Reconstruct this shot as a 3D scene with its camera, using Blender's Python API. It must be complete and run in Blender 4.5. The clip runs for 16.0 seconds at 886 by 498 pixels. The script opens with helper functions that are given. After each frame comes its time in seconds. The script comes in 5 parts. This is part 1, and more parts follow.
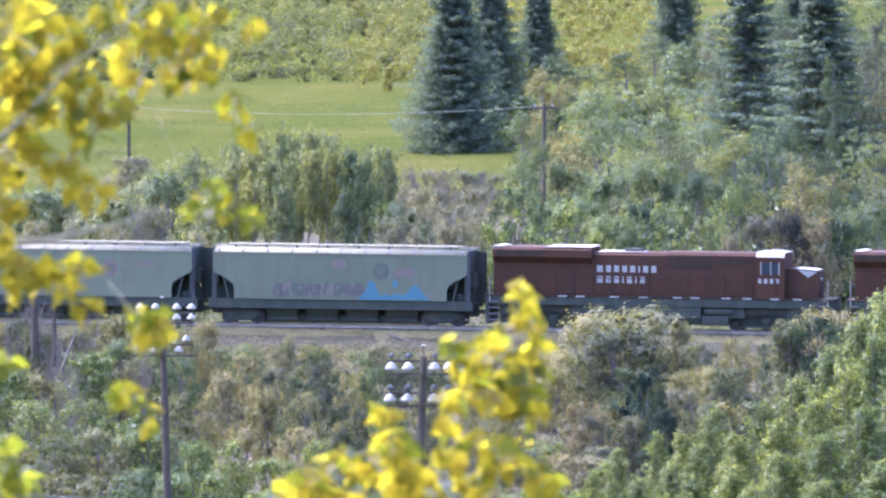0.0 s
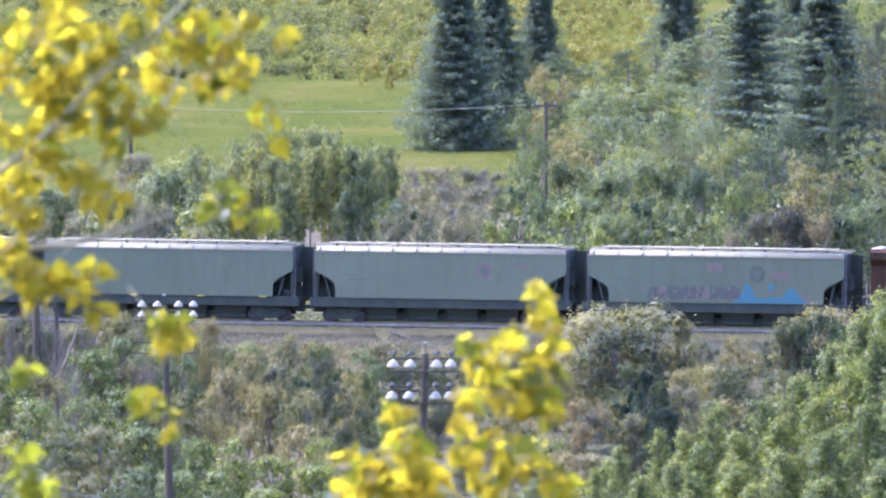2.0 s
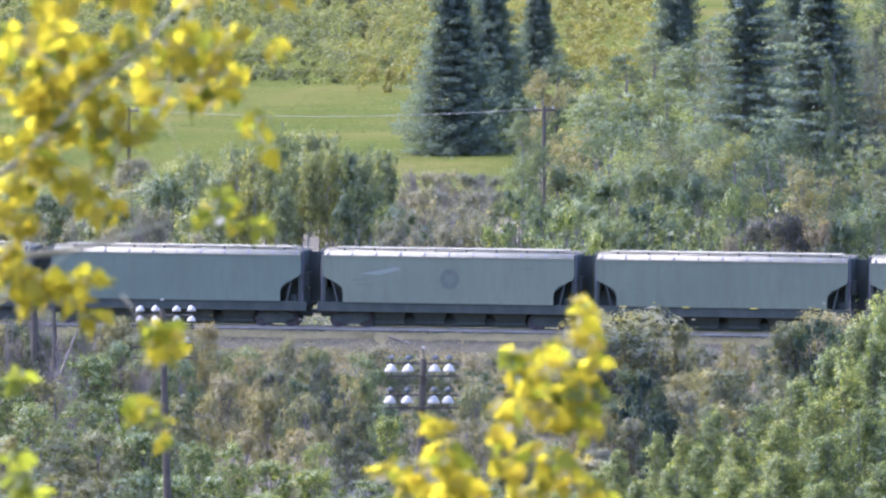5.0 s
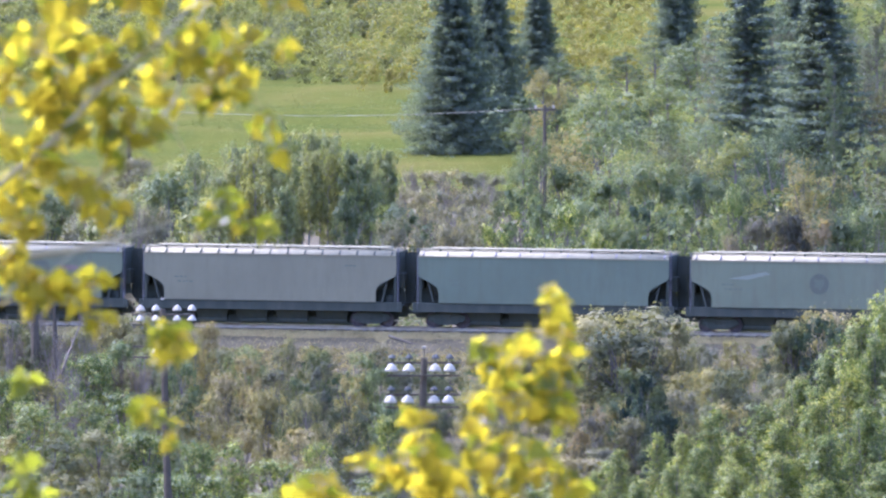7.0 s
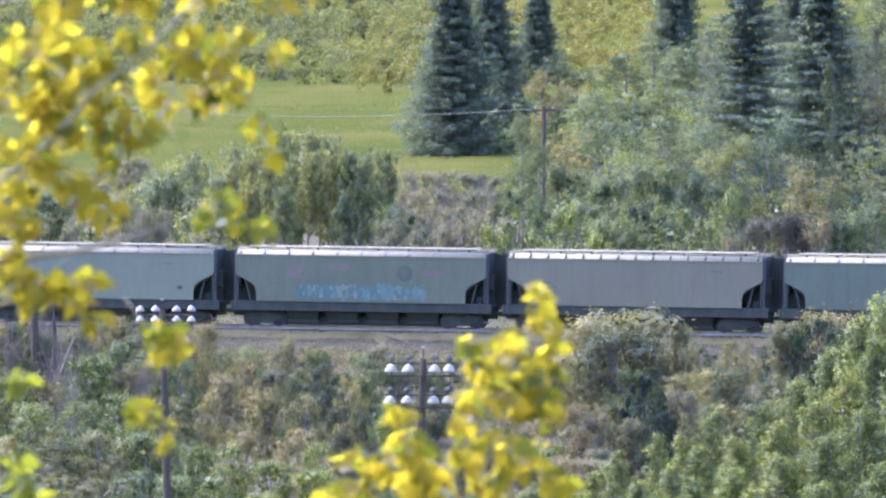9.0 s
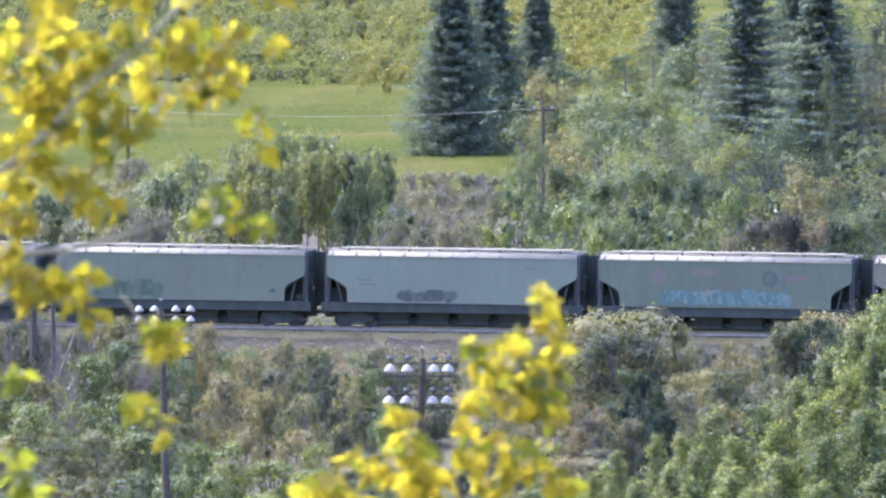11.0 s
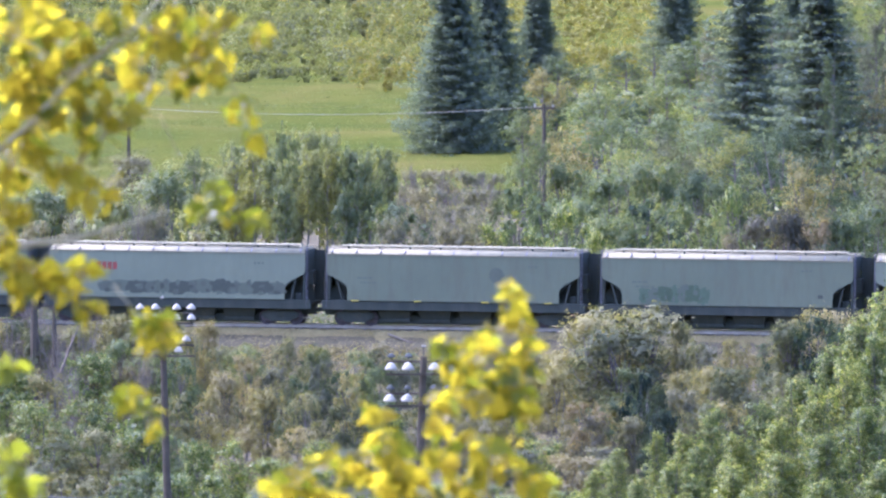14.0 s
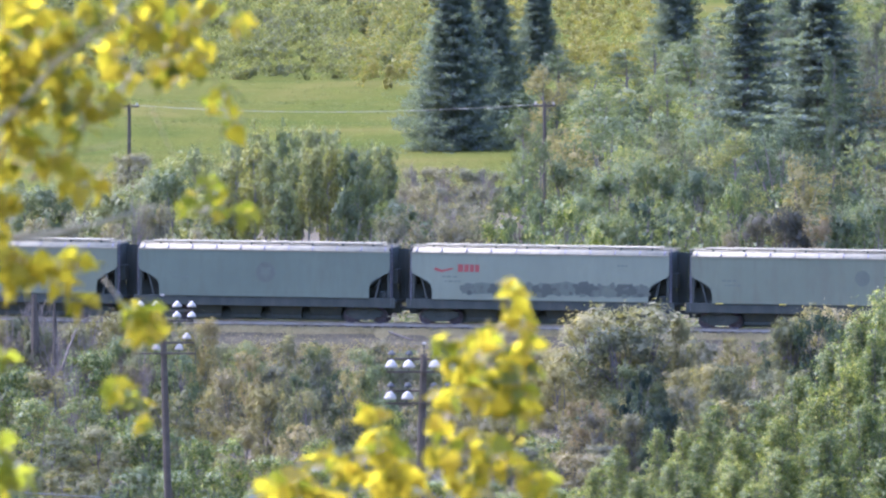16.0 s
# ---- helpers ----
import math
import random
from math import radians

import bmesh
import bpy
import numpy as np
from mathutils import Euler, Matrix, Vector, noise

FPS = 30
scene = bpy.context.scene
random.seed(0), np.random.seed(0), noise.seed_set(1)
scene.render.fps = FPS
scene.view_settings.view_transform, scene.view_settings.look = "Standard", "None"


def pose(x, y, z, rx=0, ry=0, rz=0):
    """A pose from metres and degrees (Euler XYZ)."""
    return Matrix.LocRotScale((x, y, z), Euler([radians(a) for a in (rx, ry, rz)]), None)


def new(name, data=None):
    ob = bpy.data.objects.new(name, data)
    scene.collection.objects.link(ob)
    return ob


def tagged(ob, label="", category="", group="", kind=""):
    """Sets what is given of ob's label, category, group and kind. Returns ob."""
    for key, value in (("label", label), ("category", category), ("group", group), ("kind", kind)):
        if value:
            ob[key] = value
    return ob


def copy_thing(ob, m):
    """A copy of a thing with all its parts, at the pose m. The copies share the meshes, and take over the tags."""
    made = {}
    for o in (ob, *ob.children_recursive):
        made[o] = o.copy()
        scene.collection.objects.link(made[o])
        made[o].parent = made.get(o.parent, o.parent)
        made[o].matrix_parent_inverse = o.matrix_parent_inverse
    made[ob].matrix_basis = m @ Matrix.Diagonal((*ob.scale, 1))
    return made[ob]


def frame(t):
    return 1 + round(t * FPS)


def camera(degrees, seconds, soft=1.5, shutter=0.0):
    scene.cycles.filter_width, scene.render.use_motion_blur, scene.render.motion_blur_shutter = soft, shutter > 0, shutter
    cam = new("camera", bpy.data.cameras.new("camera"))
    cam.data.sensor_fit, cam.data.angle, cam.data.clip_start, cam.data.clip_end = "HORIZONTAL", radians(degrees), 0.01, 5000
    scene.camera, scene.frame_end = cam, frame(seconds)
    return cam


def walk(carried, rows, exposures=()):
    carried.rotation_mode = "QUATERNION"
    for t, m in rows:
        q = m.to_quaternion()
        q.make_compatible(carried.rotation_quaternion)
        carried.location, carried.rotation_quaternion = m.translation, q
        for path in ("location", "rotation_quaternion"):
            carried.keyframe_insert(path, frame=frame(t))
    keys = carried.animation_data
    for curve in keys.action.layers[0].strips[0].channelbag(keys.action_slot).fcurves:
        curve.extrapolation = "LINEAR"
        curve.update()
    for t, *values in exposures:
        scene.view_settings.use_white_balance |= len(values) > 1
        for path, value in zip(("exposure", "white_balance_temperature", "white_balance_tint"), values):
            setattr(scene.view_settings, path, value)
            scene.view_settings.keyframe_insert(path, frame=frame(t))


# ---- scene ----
# camera on a hilltop lookout, long lens, about one kilometre from the track
cam = camera(3.0863, 16.0, soft=2.35)
cam.data.dof.use_dof = True
cam.data.dof.focus_distance = 1000
cam.data.dof.aperture_fstop = 34
walk(cam, [
    (0.0, pose(0, 0, 50, 87.4050, 0, 0.0000)),
    (0.5, pose(0, 0, 50, 87.4053, 0, 0.0047)),
    (1.0, pose(0, 0, 50, 87.4113, 0, 0.0035)),
    (1.5, pose(0, 0, 50, 87.4061, 0, 0.0043)),
    (2.0, pose(0, 0, 50, 87.3967, 0, 0.0065)),
    (2.5, pose(0, 0, 50, 87.4032, 0, 0.0124)),
    (3.0, pose(0, 0, 50, 87.4053, 0, 0.0043)),
    (3.5, pose(0, 0, 50, 87.4075, 0, -0.0008)),
    (4.0, pose(0, 0, 50, 87.4140, 0, -0.0039)),
    (6.5, pose(0, 0, 50, 87.4097, 0, 0.0073)),
    (7.0, pose(0, 0, 50, 87.4105, 0, 0.0018)),
    (7.5, pose(0, 0, 50, 87.4126, 0, 0.0014)),
    (8.0, pose(0, 0, 50, 87.4166, 0, -0.0008)),
    (8.5, pose(0, 0, 50, 87.4179, 0, -0.0004)),
    (9.0, pose(0, 0, 50, 87.4126, 0, -0.0004)),
    (11.5, pose(0, 0, 50, 87.4130, 0, -0.0065)),
    (12.0, pose(0, 0, 50, 87.4132, 0, -0.0098)),
    (12.5, pose(0, 0, 50, 87.4083, 0, -0.0079)),
    (13.0, pose(0, 0, 50, 87.4140, 0, -0.0138)),
    (13.5, pose(0, 0, 50, 87.4115, 0, -0.0030)),
    (14.0, pose(0, 0, 50, 87.4061, 0, -0.0004)),
    (14.5, pose(0, 0, 50, 87.4042, 0, 0.0022)),
    (15.0, pose(0, 0, 50, 87.3890, 0, -0.0051)),
    (15.5, pose(0, 0, 50, 87.3908, 0, -0.0083)),
    (16.0, pose(0, 0, 50, 87.3973, 0, 0.0012)),
], exposures=((0, 2.56, 4610, 39), (1, 2.56, 4610, 39), (2.5, 2.49, 4610, 39), (4, 2.46, 4610, 39), (6.5, 2.43, 4610, 39), (9, 2.41, 4610, 39), (12.5, 2.44, 4610, 39), (16, 2.43, 4610, 39)))

# daylight: high sun from the left, a little beyond the track
SUN_HEIGHT, SUN_TURN = radians(53), radians(-58)
world = bpy.data.worlds.new("sky")
scene.world = world
world.use_nodes = True
sky = world.node_tree.nodes.new("ShaderNodeTexSky")
sky.sky_type = "NISHITA"
sky.sun_disc = False
sky.sun_elevation, sky.sun_rotation = SUN_HEIGHT, SUN_TURN % (2 * math.pi)
sky.dust_density, sky.air_density = 6.0, 1.2
world.node_tree.nodes["Background"].inputs["Strength"].default_value = 0.15
world.node_tree.links.new(sky.outputs[0], world.node_tree.nodes["Background"].inputs["Color"])
sun = new("sun", bpy.data.lights.new("sun", "SUN"))
sun.data.energy, sun.data.angle, sun.data.color = 0.9, radians(0.8), (1.0, 0.93, 0.82)
sun_way = Vector((math.sin(SUN_TURN) * math.cos(SUN_HEIGHT), math.cos(SUN_TURN) * math.cos(SUN_HEIGHT), math.sin(SUN_HEIGHT)))
sun.matrix_world = Matrix.Translation((-60, 1100, 120)) @ sun_way.to_track_quat("Z", "Y").to_matrix().to_4x4()


# ---- materials ----
def shader(name):
    m = bpy.data.materials.new(name)
    m.use_nodes = True
    t = m.node_tree
    return m, t, t.nodes["Principled BSDF"], t.nodes["Material Output"]


def ramp(t, fac, stops):
    n = t.nodes.new("ShaderNodeValToRGB")
    while len(n.color_ramp.elements) < len(stops):
        n.color_ramp.elements.new(0.5)
    for e, (p, c) in zip(n.color_ramp.elements, stops):
        e.position, e.color = p, (*c, 1)
    t.links.new(fac, n.inputs[0])
    return n.outputs[0]


def noise_of(t, scale, detail=4, coord="Object", rough=0.6, stretch=None):
    co = t.nodes.new("ShaderNodeTexCoord")
    n = t.nodes.new("ShaderNodeTexNoise")
    n.inputs["Scale"].default_value, n.inputs["Detail"].default_value, n.inputs["Roughness"].default_value = scale, detail, rough
    if stretch:
        mp = t.nodes.new("ShaderNodeMapping")
        mp.inputs["Scale"].default_value = stretch
        t.links.new(co.outputs[coord], mp.inputs[0])
        t.links.new(mp.outputs[0], n.inputs["Vector"])
    else:
        t.links.new(co.outputs[coord], n.inputs["Vector"])
    return n.outputs["Fac"]


def mixed(t, fac, a, b, blend="MIX"):
    n = t.nodes.new("ShaderNodeMix")
    n.data_type, n.blend_type = "RGBA", blend
    for value, slot in ((fac, n.inputs["Factor"]), (a, n.inputs["A"]), (b, n.inputs["B"])):
        if isinstance(value, (int, float)):
            slot.default_value = value
        elif isinstance(value, tuple):
            slot.default_value = (*value, 1)
        else:
            t.links.new(value, slot)
    return n.outputs["Result"]


def bump(t, bsdf, height, strength, distance):
    n = t.nodes.new("ShaderNodeBump")
    n.inputs["Strength"].default_value, n.inputs["Distance"].default_value = strength, distance
    t.links.new(height, n.inputs["Height"])
    t.links.new(n.outputs[0], bsdf.inputs["Normal"])


def foliage(name, dark, light, dry, through_share=0.4, gloss=0.45, sheen=0.35, vary=True, even=0.6):
    """Leaves that let light through, varied leaf by leaf and plant by plant."""
    m, t, b, out = shader(name)
    geo, info = t.nodes.new("ShaderNodeNewGeometry"), t.nodes.new("ShaderNodeObjectInfo")
    c = ramp(t, geo.outputs["Random Per Island"], ((0.0, dark), (0.7, light), (1.0, dry)))
    c = mixed(t, even, c, tuple((a + 2 * b + d * 0.6) / 3.6 for a, b, d in zip(dark, light, dry)))
    tone = ramp(t, info.outputs["Random"], ((0.0, (0.5, 0.56, 0.6)), (0.3, (0.82, 0.86, 0.86)), (0.6, (1.08, 1.06, 0.98)), (1.0, (1.45, 1.3, 0.95))))
    if vary == "soft":
        tone = ramp(t, info.outputs["Random"], ((0.0, (0.78, 0.82, 0.9)), (0.5, (1.05, 1.03, 1.0)), (1.0, (1.3, 1.22, 0.95))))
    if vary:
        c = mixed(t, 1.0, c, tone, "MULTIPLY")
    t.links.new(c, b.inputs["Base Color"])
    b.inputs["Roughness"].default_value, b.inputs["Specular IOR Level"].default_value = gloss, sheen
    tr = t.nodes.new("ShaderNodeBsdfTranslucent")
    warm = mixed(t, 1.0, c, (1.5, 1.45, 0.6), "MULTIPLY")
    t.links.new(warm, tr.inputs["Color"])
    mx = t.nodes.new("ShaderNodeMixShader")
    mx.inputs[0].default_value = through_share
    t.links.new(b.outputs[0], mx.inputs[1])
    t.links.new(tr.outputs[0], mx.inputs[2])
    t.links.new(mx.outputs[0], out.inputs["Surface"])
    return m


def painted(name, base, worn, scale=0.6, rough=0.5, metal=0.0, streak=True, amount=(0.45, 0.75), sheen=0.3):
    """Weathered paint: broad fading, and rust or dirt that runs down in streaks."""
    m, t, b, out = shader(name)
    fade = noise_of(t, scale, 5)
    c = ramp(t, fade, ((0.3, tuple(v * 0.88 for v in base)), (0.7, tuple(min(1, v * 1.08) for v in base))))
    runs = noise_of(t, 1.0, 6, rough=0.7, stretch=(1.6, 1.6, 0.25) if streak else (1.2, 1.2, 1.2))
    mask = ramp(t, runs, ((amount[0], (0, 0, 0)), (amount[1], (1, 1, 1))))
    c = mixed(t, mask, c, worn)
    t.links.new(c, b.inputs["Base Color"])
    b.inputs["Roughness"].default_value, b.inputs["Metallic"].default_value = rough, metal
    b.inputs["Specular IOR Level"].default_value = sheen
    bump(t, b, fade, 0.25, 0.03)
    return m


def rough_stuff(name, low, high, scale, rough=0.9, relief=0.02, detail=6):
    m, t, b, out = shader(name)
    f = noise_of(t, scale, detail)
    broad = noise_of(t, scale * 0.07, 3)
    c = ramp(t, f, ((0.3, low), (0.7, high)))
    c = mixed(t, 0.35, c, ramp(t, broad, ((0.35, low), (0.65, high))))
    t.links.new(c, b.inputs["Base Color"])
    b.inputs["Roughness"].default_value, b.inputs["Specular IOR Level"].default_value = rough, 0.05
    bump(t, b, f, 0.6, relief)
    return m


GROVE_LEAF = foliage("grove_aspen_leaves", (0.078, 0.098, 0.042), (0.160, 0.182, 0.072), (0.260, 0.262, 0.130), 0.36, 0.6, 0.16, even=0.4)
WILLOW = foliage("willow_leaves", (0.072, 0.078, 0.038), (0.156, 0.156, 0.074), (0.245, 0.228, 0.135), 0.3, 0.8, 0.06)
ASPEN = foliage("aspen_leaves", (0.064, 0.088, 0.038), (0.142, 0.168, 0.066), (0.232, 0.235, 0.121), 0.36, 0.6, 0.12, even=0.4)
# deep green trees; on the near slope this colour also paints shaded gaps
DEEP = foliage("deep_green_and_shade_leaves", (0.034, 0.050, 0.032), (0.070, 0.092, 0.048), (0.124, 0.140, 0.074), 0.28, 0.8, 0.06)
# palest leaf tone also paints the white glints on single leaves
BRIGHT = foliage("bright_leaves", (0.050, 0.075, 0.018), (0.145, 0.178, 0.040), (0.310, 0.315, 0.120), 0.4, 0.4, 0.18, "soft", 0.05)
# near-black leaf colour, paints the shade of a hollow between the bushes
HOLLOW_SHADE = foliage("hollow_shade_leaves", (0.02, 0.03, 0.022), (0.038, 0.052, 0.034), (0.06, 0.074, 0.046), 0.2, 0.8, 0.03)
OLIVE = foliage("olive_leaves", (0.078, 0.077, 0.042), (0.168, 0.157, 0.09), (0.250, 0.235, 0.162), 0.32, 0.8, 0.06)
DRY = foliage("dry_leaves", (0.078, 0.07, 0.045), (0.152, 0.135, 0.088), (0.194, 0.174, 0.118), 0.3, 0.8, 0.08)
WARM = foliage("warm_olive_leaves", (0.12, 0.12, 0.055), (0.188, 0.182, 0.098), (0.226, 0.218, 0.128), 0.32, 0.8, 0.06)
SAGE = foliage("grey_green_leaves", (0.078, 0.084, 0.052), (0.179, 0.172, 0.108), (0.303, 0.275, 0.191), 0.32, 0.8, 0.06)
GOLDEN = foliage("yellow_green_leaves", (0.070, 0.082, 0.017), (0.130, 0.132, 0.029), (0.184, 0.166, 0.05), 0.4, 0.8)
MATT_GREEN = foliage("far_green_leaves", (0.055, 0.070, 0.019), (0.110, 0.125, 0.036), (0.168, 0.166, 0.066), 0.4, 0.8)
PALE_WEED = foliage("pale_weed_leaves", (0.155, 0.155, 0.125), (0.26, 0.25, 0.215), (0.37, 0.35, 0.32), 0.3)
NEEDLE = foliage("spruce_needles", (0.1, 0.124, 0.1), (0.12, 0.146, 0.114), (0.145, 0.172, 0.13), 0.5, 0.9, 0.03, False)
BARK = rough_stuff("bark", (0.06, 0.05, 0.04), (0.2, 0.18, 0.15), 9)
PALE_BARK = rough_stuff("pale_bark", (0.1, 0.095, 0.07), (0.3, 0.285, 0.21), 5)
DEAD_WOOD = rough_stuff("dead_wood", (0.100, 0.082, 0.058), (0.230, 0.199, 0.144), 6)
POLE_WOOD = rough_stuff("weathered_pole_wood", (0.06, 0.05, 0.032), (0.11, 0.092, 0.06), 5)
BALLAST = rough_stuff("ballast_gravel", (0.1, 0.084, 0.033), (0.215, 0.18, 0.074), 7, 0.95, 0.08)
STONE = rough_stuff("ballast_stone", (0.122, 0.103, 0.043), (0.27, 0.23, 0.1), 3)
TIE = rough_stuff("weathered_tie", (0.07, 0.06, 0.042), (0.17, 0.148, 0.105), 4)
RAIL_STEEL = painted("rail_steel", (0.4, 0.34, 0.23), (0.28, 0.22, 0.14), 2, 0.8, 0.0, False, sheen=0.1)
BLACK_STEEL = painted("dusty_black_underframe_steel", (0.058, 0.064, 0.045), (0.082, 0.08, 0.056), 1.2, 0.95, sheen=0.1)
WHEEL_STEEL = painted("wheel_steel", (0.12, 0.1, 0.09), (0.06, 0.04, 0.03), 2, 0.5, 0.5, False)
GALVANISED = painted("galvanised_roof_walk", (0.3, 0.27, 0.155), (0.21, 0.185, 0.11), 0.8, 1.0, 0.0, False, sheen=0.02)
ROOF_PAINT = painted("sun_bleached_roof_paint", (0.235, 0.215, 0.125), (0.17, 0.15, 0.09), 0.9, 1.0, 0, False, sheen=0.02)
BRACKET = painted("grey_bracket_steel", (0.16, 0.15, 0.14), (0.1, 0.08, 0.07), 0.8, 0.55, 0.1, False)
LOCO_RED = painted("faded_red_locomotive_paint", (0.074, 0.037, 0.0185), (0.052, 0.033, 0.0185), 0.35, 0.8, sheen=0.12)
LOCO_DARK = painted("dark_red_grille", (0.05, 0.034, 0.018), (0.036, 0.028, 0.016), 0.8, 0.8, sheen=0.12)
# pale colour on the locomotive's upper faces stands in for sunlight
LOCO_ROOF = painted("roof_panel_pale_for_sun", (0.4, 0.36, 0.26), (0.27, 0.235, 0.17), 0.6, 0.8, 0, False)
WHITE_MARK = painted("white_marking_paint", (0.36, 0.335, 0.26), (0.26, 0.24, 0.19), 1.5, 0.6, 0, False)
YELLOW_MARK = painted("yellow_reflective_tape", (0.6, 0.46, 0.05), (0.42, 0.33, 0.08), 1.5, 0.4, 0, False)
RED_MARK = painted("red_marking_paint", (0.27, 0.06, 0.038), (0.21, 0.085, 0.06), 1.5, 0.5, 0, False)
PORCELAIN, _t, _b, _o = shader("white_porcelain")
_b.inputs["Base Color"].default_value, _b.inputs["Roughness"].default_value = (0.3, 0.275, 0.185, 1), 0.7
GREY_INSULATOR, _t, _b, _o = shader("dark_grey_insulator")
_b.inputs["Base Color"].default_value, _b.inputs["Roughness"].default_value = (0.075, 0.078, 0.065, 1), 0.95
_b.inputs["Specular IOR Level"].default_value = 0.1
GLASS, _t, _b, _o = shader("cab_window_glass")
_b.inputs["Base Color"].default_value, _b.inputs["Roughness"].default_value = (0.03, 0.04, 0.045, 1), 0.08
CABLE = painted("weathered_aluminium_cable", (0.17, 0.17, 0.12), (0.13, 0.13, 0.09), 1, 0.8, 0.0, False)


def ground_material():
    """Meadow beyond the track, brushy soil along it, dry grass on the embankment."""
    m, t, b, out = shader("meadow_and_brush_soil")
    geo = t.nodes.new("ShaderNodeNewGeometry")
    xyz = t.nodes.new("ShaderNodeSeparateXYZ")
    t.links.new(geo.outputs["Position"], xyz.inputs[0])
    fine, broad, patch = noise_of(t, 1.3, 8, rough=0.75), noise_of(t, 0.06, 4), noise_of(t, 0.02, 3)
    meadow = ramp(t, broad, ((0.32, (0.040, 0.056, 0.009)), (0.5, (0.062, 0.069, 0.011)), (0.68, (0.094, 0.084, 0.020))))
    meadow = mixed(t, 0.3, meadow, ramp(t, fine, ((0.3, (0.046, 0.056, 0.01)), (0.7, (0.102, 0.095, 0.023)))))
    soil = ramp(t, fine, ((0.3, (0.043, 0.040, 0.023)), (0.55, (0.092, 0.080, 0.044)), (0.75, (0.140, 0.115, 0.074))))
    soil = mixed(t, 0.4, soil, ramp(t, patch, ((0.35, (0.059, 0.060, 0.032)), (0.65, (0.130, 0.105, 0.068)))))
    start = t.nodes.new("ShaderNodeMapRange")
    start.inputs["From Min"].default_value, start.inputs["From Max"].default_value = 1150, 1200
    t.links.new(xyz.outputs["Y"], start.inputs["Value"])
    t.links.new(mixed(t, start.outputs[0], soil, meadow), b.inputs["Base Color"])
    b.inputs["Roughness"].default_value, b.inputs["Specular IOR Level"].default_value = 1.0, 0.0
    bump(t, b, fine, 0.7, 0.25)
    return m


# ---- small mesh tools ----
def link(name, verts, faces, material, parent=None, label="", smooth=False):
    me = bpy.data.meshes.new(name)
    me.from_pydata([tuple(v) for v in verts], [], faces)
    me.materials.append(material)
    if smooth:
        me.shade_smooth()
    ob = new(name, me)
    ob.parent = parent
    return tagged(ob, label)


def part(name, bm, material, parent=None, label="", smooth=False):
    bm.normal_update()
    me = bpy.data.meshes.new(name)
    bm.to_mesh(me)
    bm.free()
    me.materials.append(material)
    if smooth:
        me.shade_smooth()
    ob = new(name, me)
    ob.parent = parent
    return tagged(ob, label)


def add_box(bm, x0, x1, y0, y1, z0, z1, bevel=0.0):
    made = bmesh.ops.create_cube(bm, size=1, matrix=Matrix.Translation(((x0 + x1) / 2, (y0 + y1) / 2, (z0 + z1) / 2))
                                 @ Matrix.Diagonal((x1 - x0, y1 - y0, z1 - z0, 1)))
    if bevel:
        edges = {e for v in made["verts"] for e in v.link_edges}
        bmesh.ops.bevel(bm, geom=list(edges), offset=bevel, segments=2, affect="EDGES", profile=0.6)
    return bm


def box(*a, bevel=0.0):
    return add_box(bmesh.new(), *a, bevel=bevel)


def prism(points, a, b, plane="xz"):
    """A flat outline given thickness from a to b along the axis that it lacks."""
    bm = bmesh.new()
    put = {"xz": lambda p, d: (p[0], d, p[1]), "yz": lambda p, d: (d, p[0], p[1]), "xy": lambda p, d: (p[0], p[1], d)}[plane]
    low, high = [bm.verts.new(put(p, a)) for p in points], [bm.verts.new(put(p, b)) for p in points]
    bm.faces.new(low)
    bm.faces.new(high[::-1])
    for i in range(len(points)):
        j = (i + 1) % len(points)
        bm.faces.new((low[j], low[i], high[i], high[j]))
    bmesh.ops.recalc_face_normals(bm, faces=bm.faces)
    return bm


def tube_data(points, radii, sides=6):
    """Vertices and faces of a tapered tube through points."""
    verts, faces = [], []
    for i, p in enumerate(points):
        p = Vector(p)
        d = (Vector(points[min(i + 1, len(points) - 1)]) - Vector(points[max(i - 1, 0)])).normalized()
        u = d.cross(Vector((0.31, 0.77, 0.56))).normalized()
        v = d.cross(u)
        for k in range(sides):
            a = 2 * math.pi * k / sides
            verts.append(p + radii[i] * (math.cos(a) * u + math.sin(a) * v))
    for i in range(len(points) - 1):
        for k in range(sides):
            q = (k + 1) % sides
            faces.append((i * sides + k, i * sides + q, (i + 1) * sides + q, (i + 1) * sides + k))
    faces.append(tuple(range(sides))[::-1])
    faces.append(tuple((len(points) - 1) * sides + k for k in range(sides)))
    return verts, faces


def merged(pieces):
    verts, faces = [], []
    for v, f in pieces:
        base = len(verts)
        verts += v
        faces += [tuple(i + base for i in face) for face in f]
    return verts, faces


def lathe(outline, segments=12):
    verts, faces = [], []
    n = len(outline)
    for k in range(segments):
        a = 2 * math.pi * k / segments
        verts += [(r * math.cos(a), r * math.sin(a), z) for r, z in outline]
    for k in range(segments):
        q = (k + 1) % segments
        faces += [(k * n + i, q * n + i, q * n + i + 1, k * n + i + 1) for i in range(n - 1)]
    return verts, faces


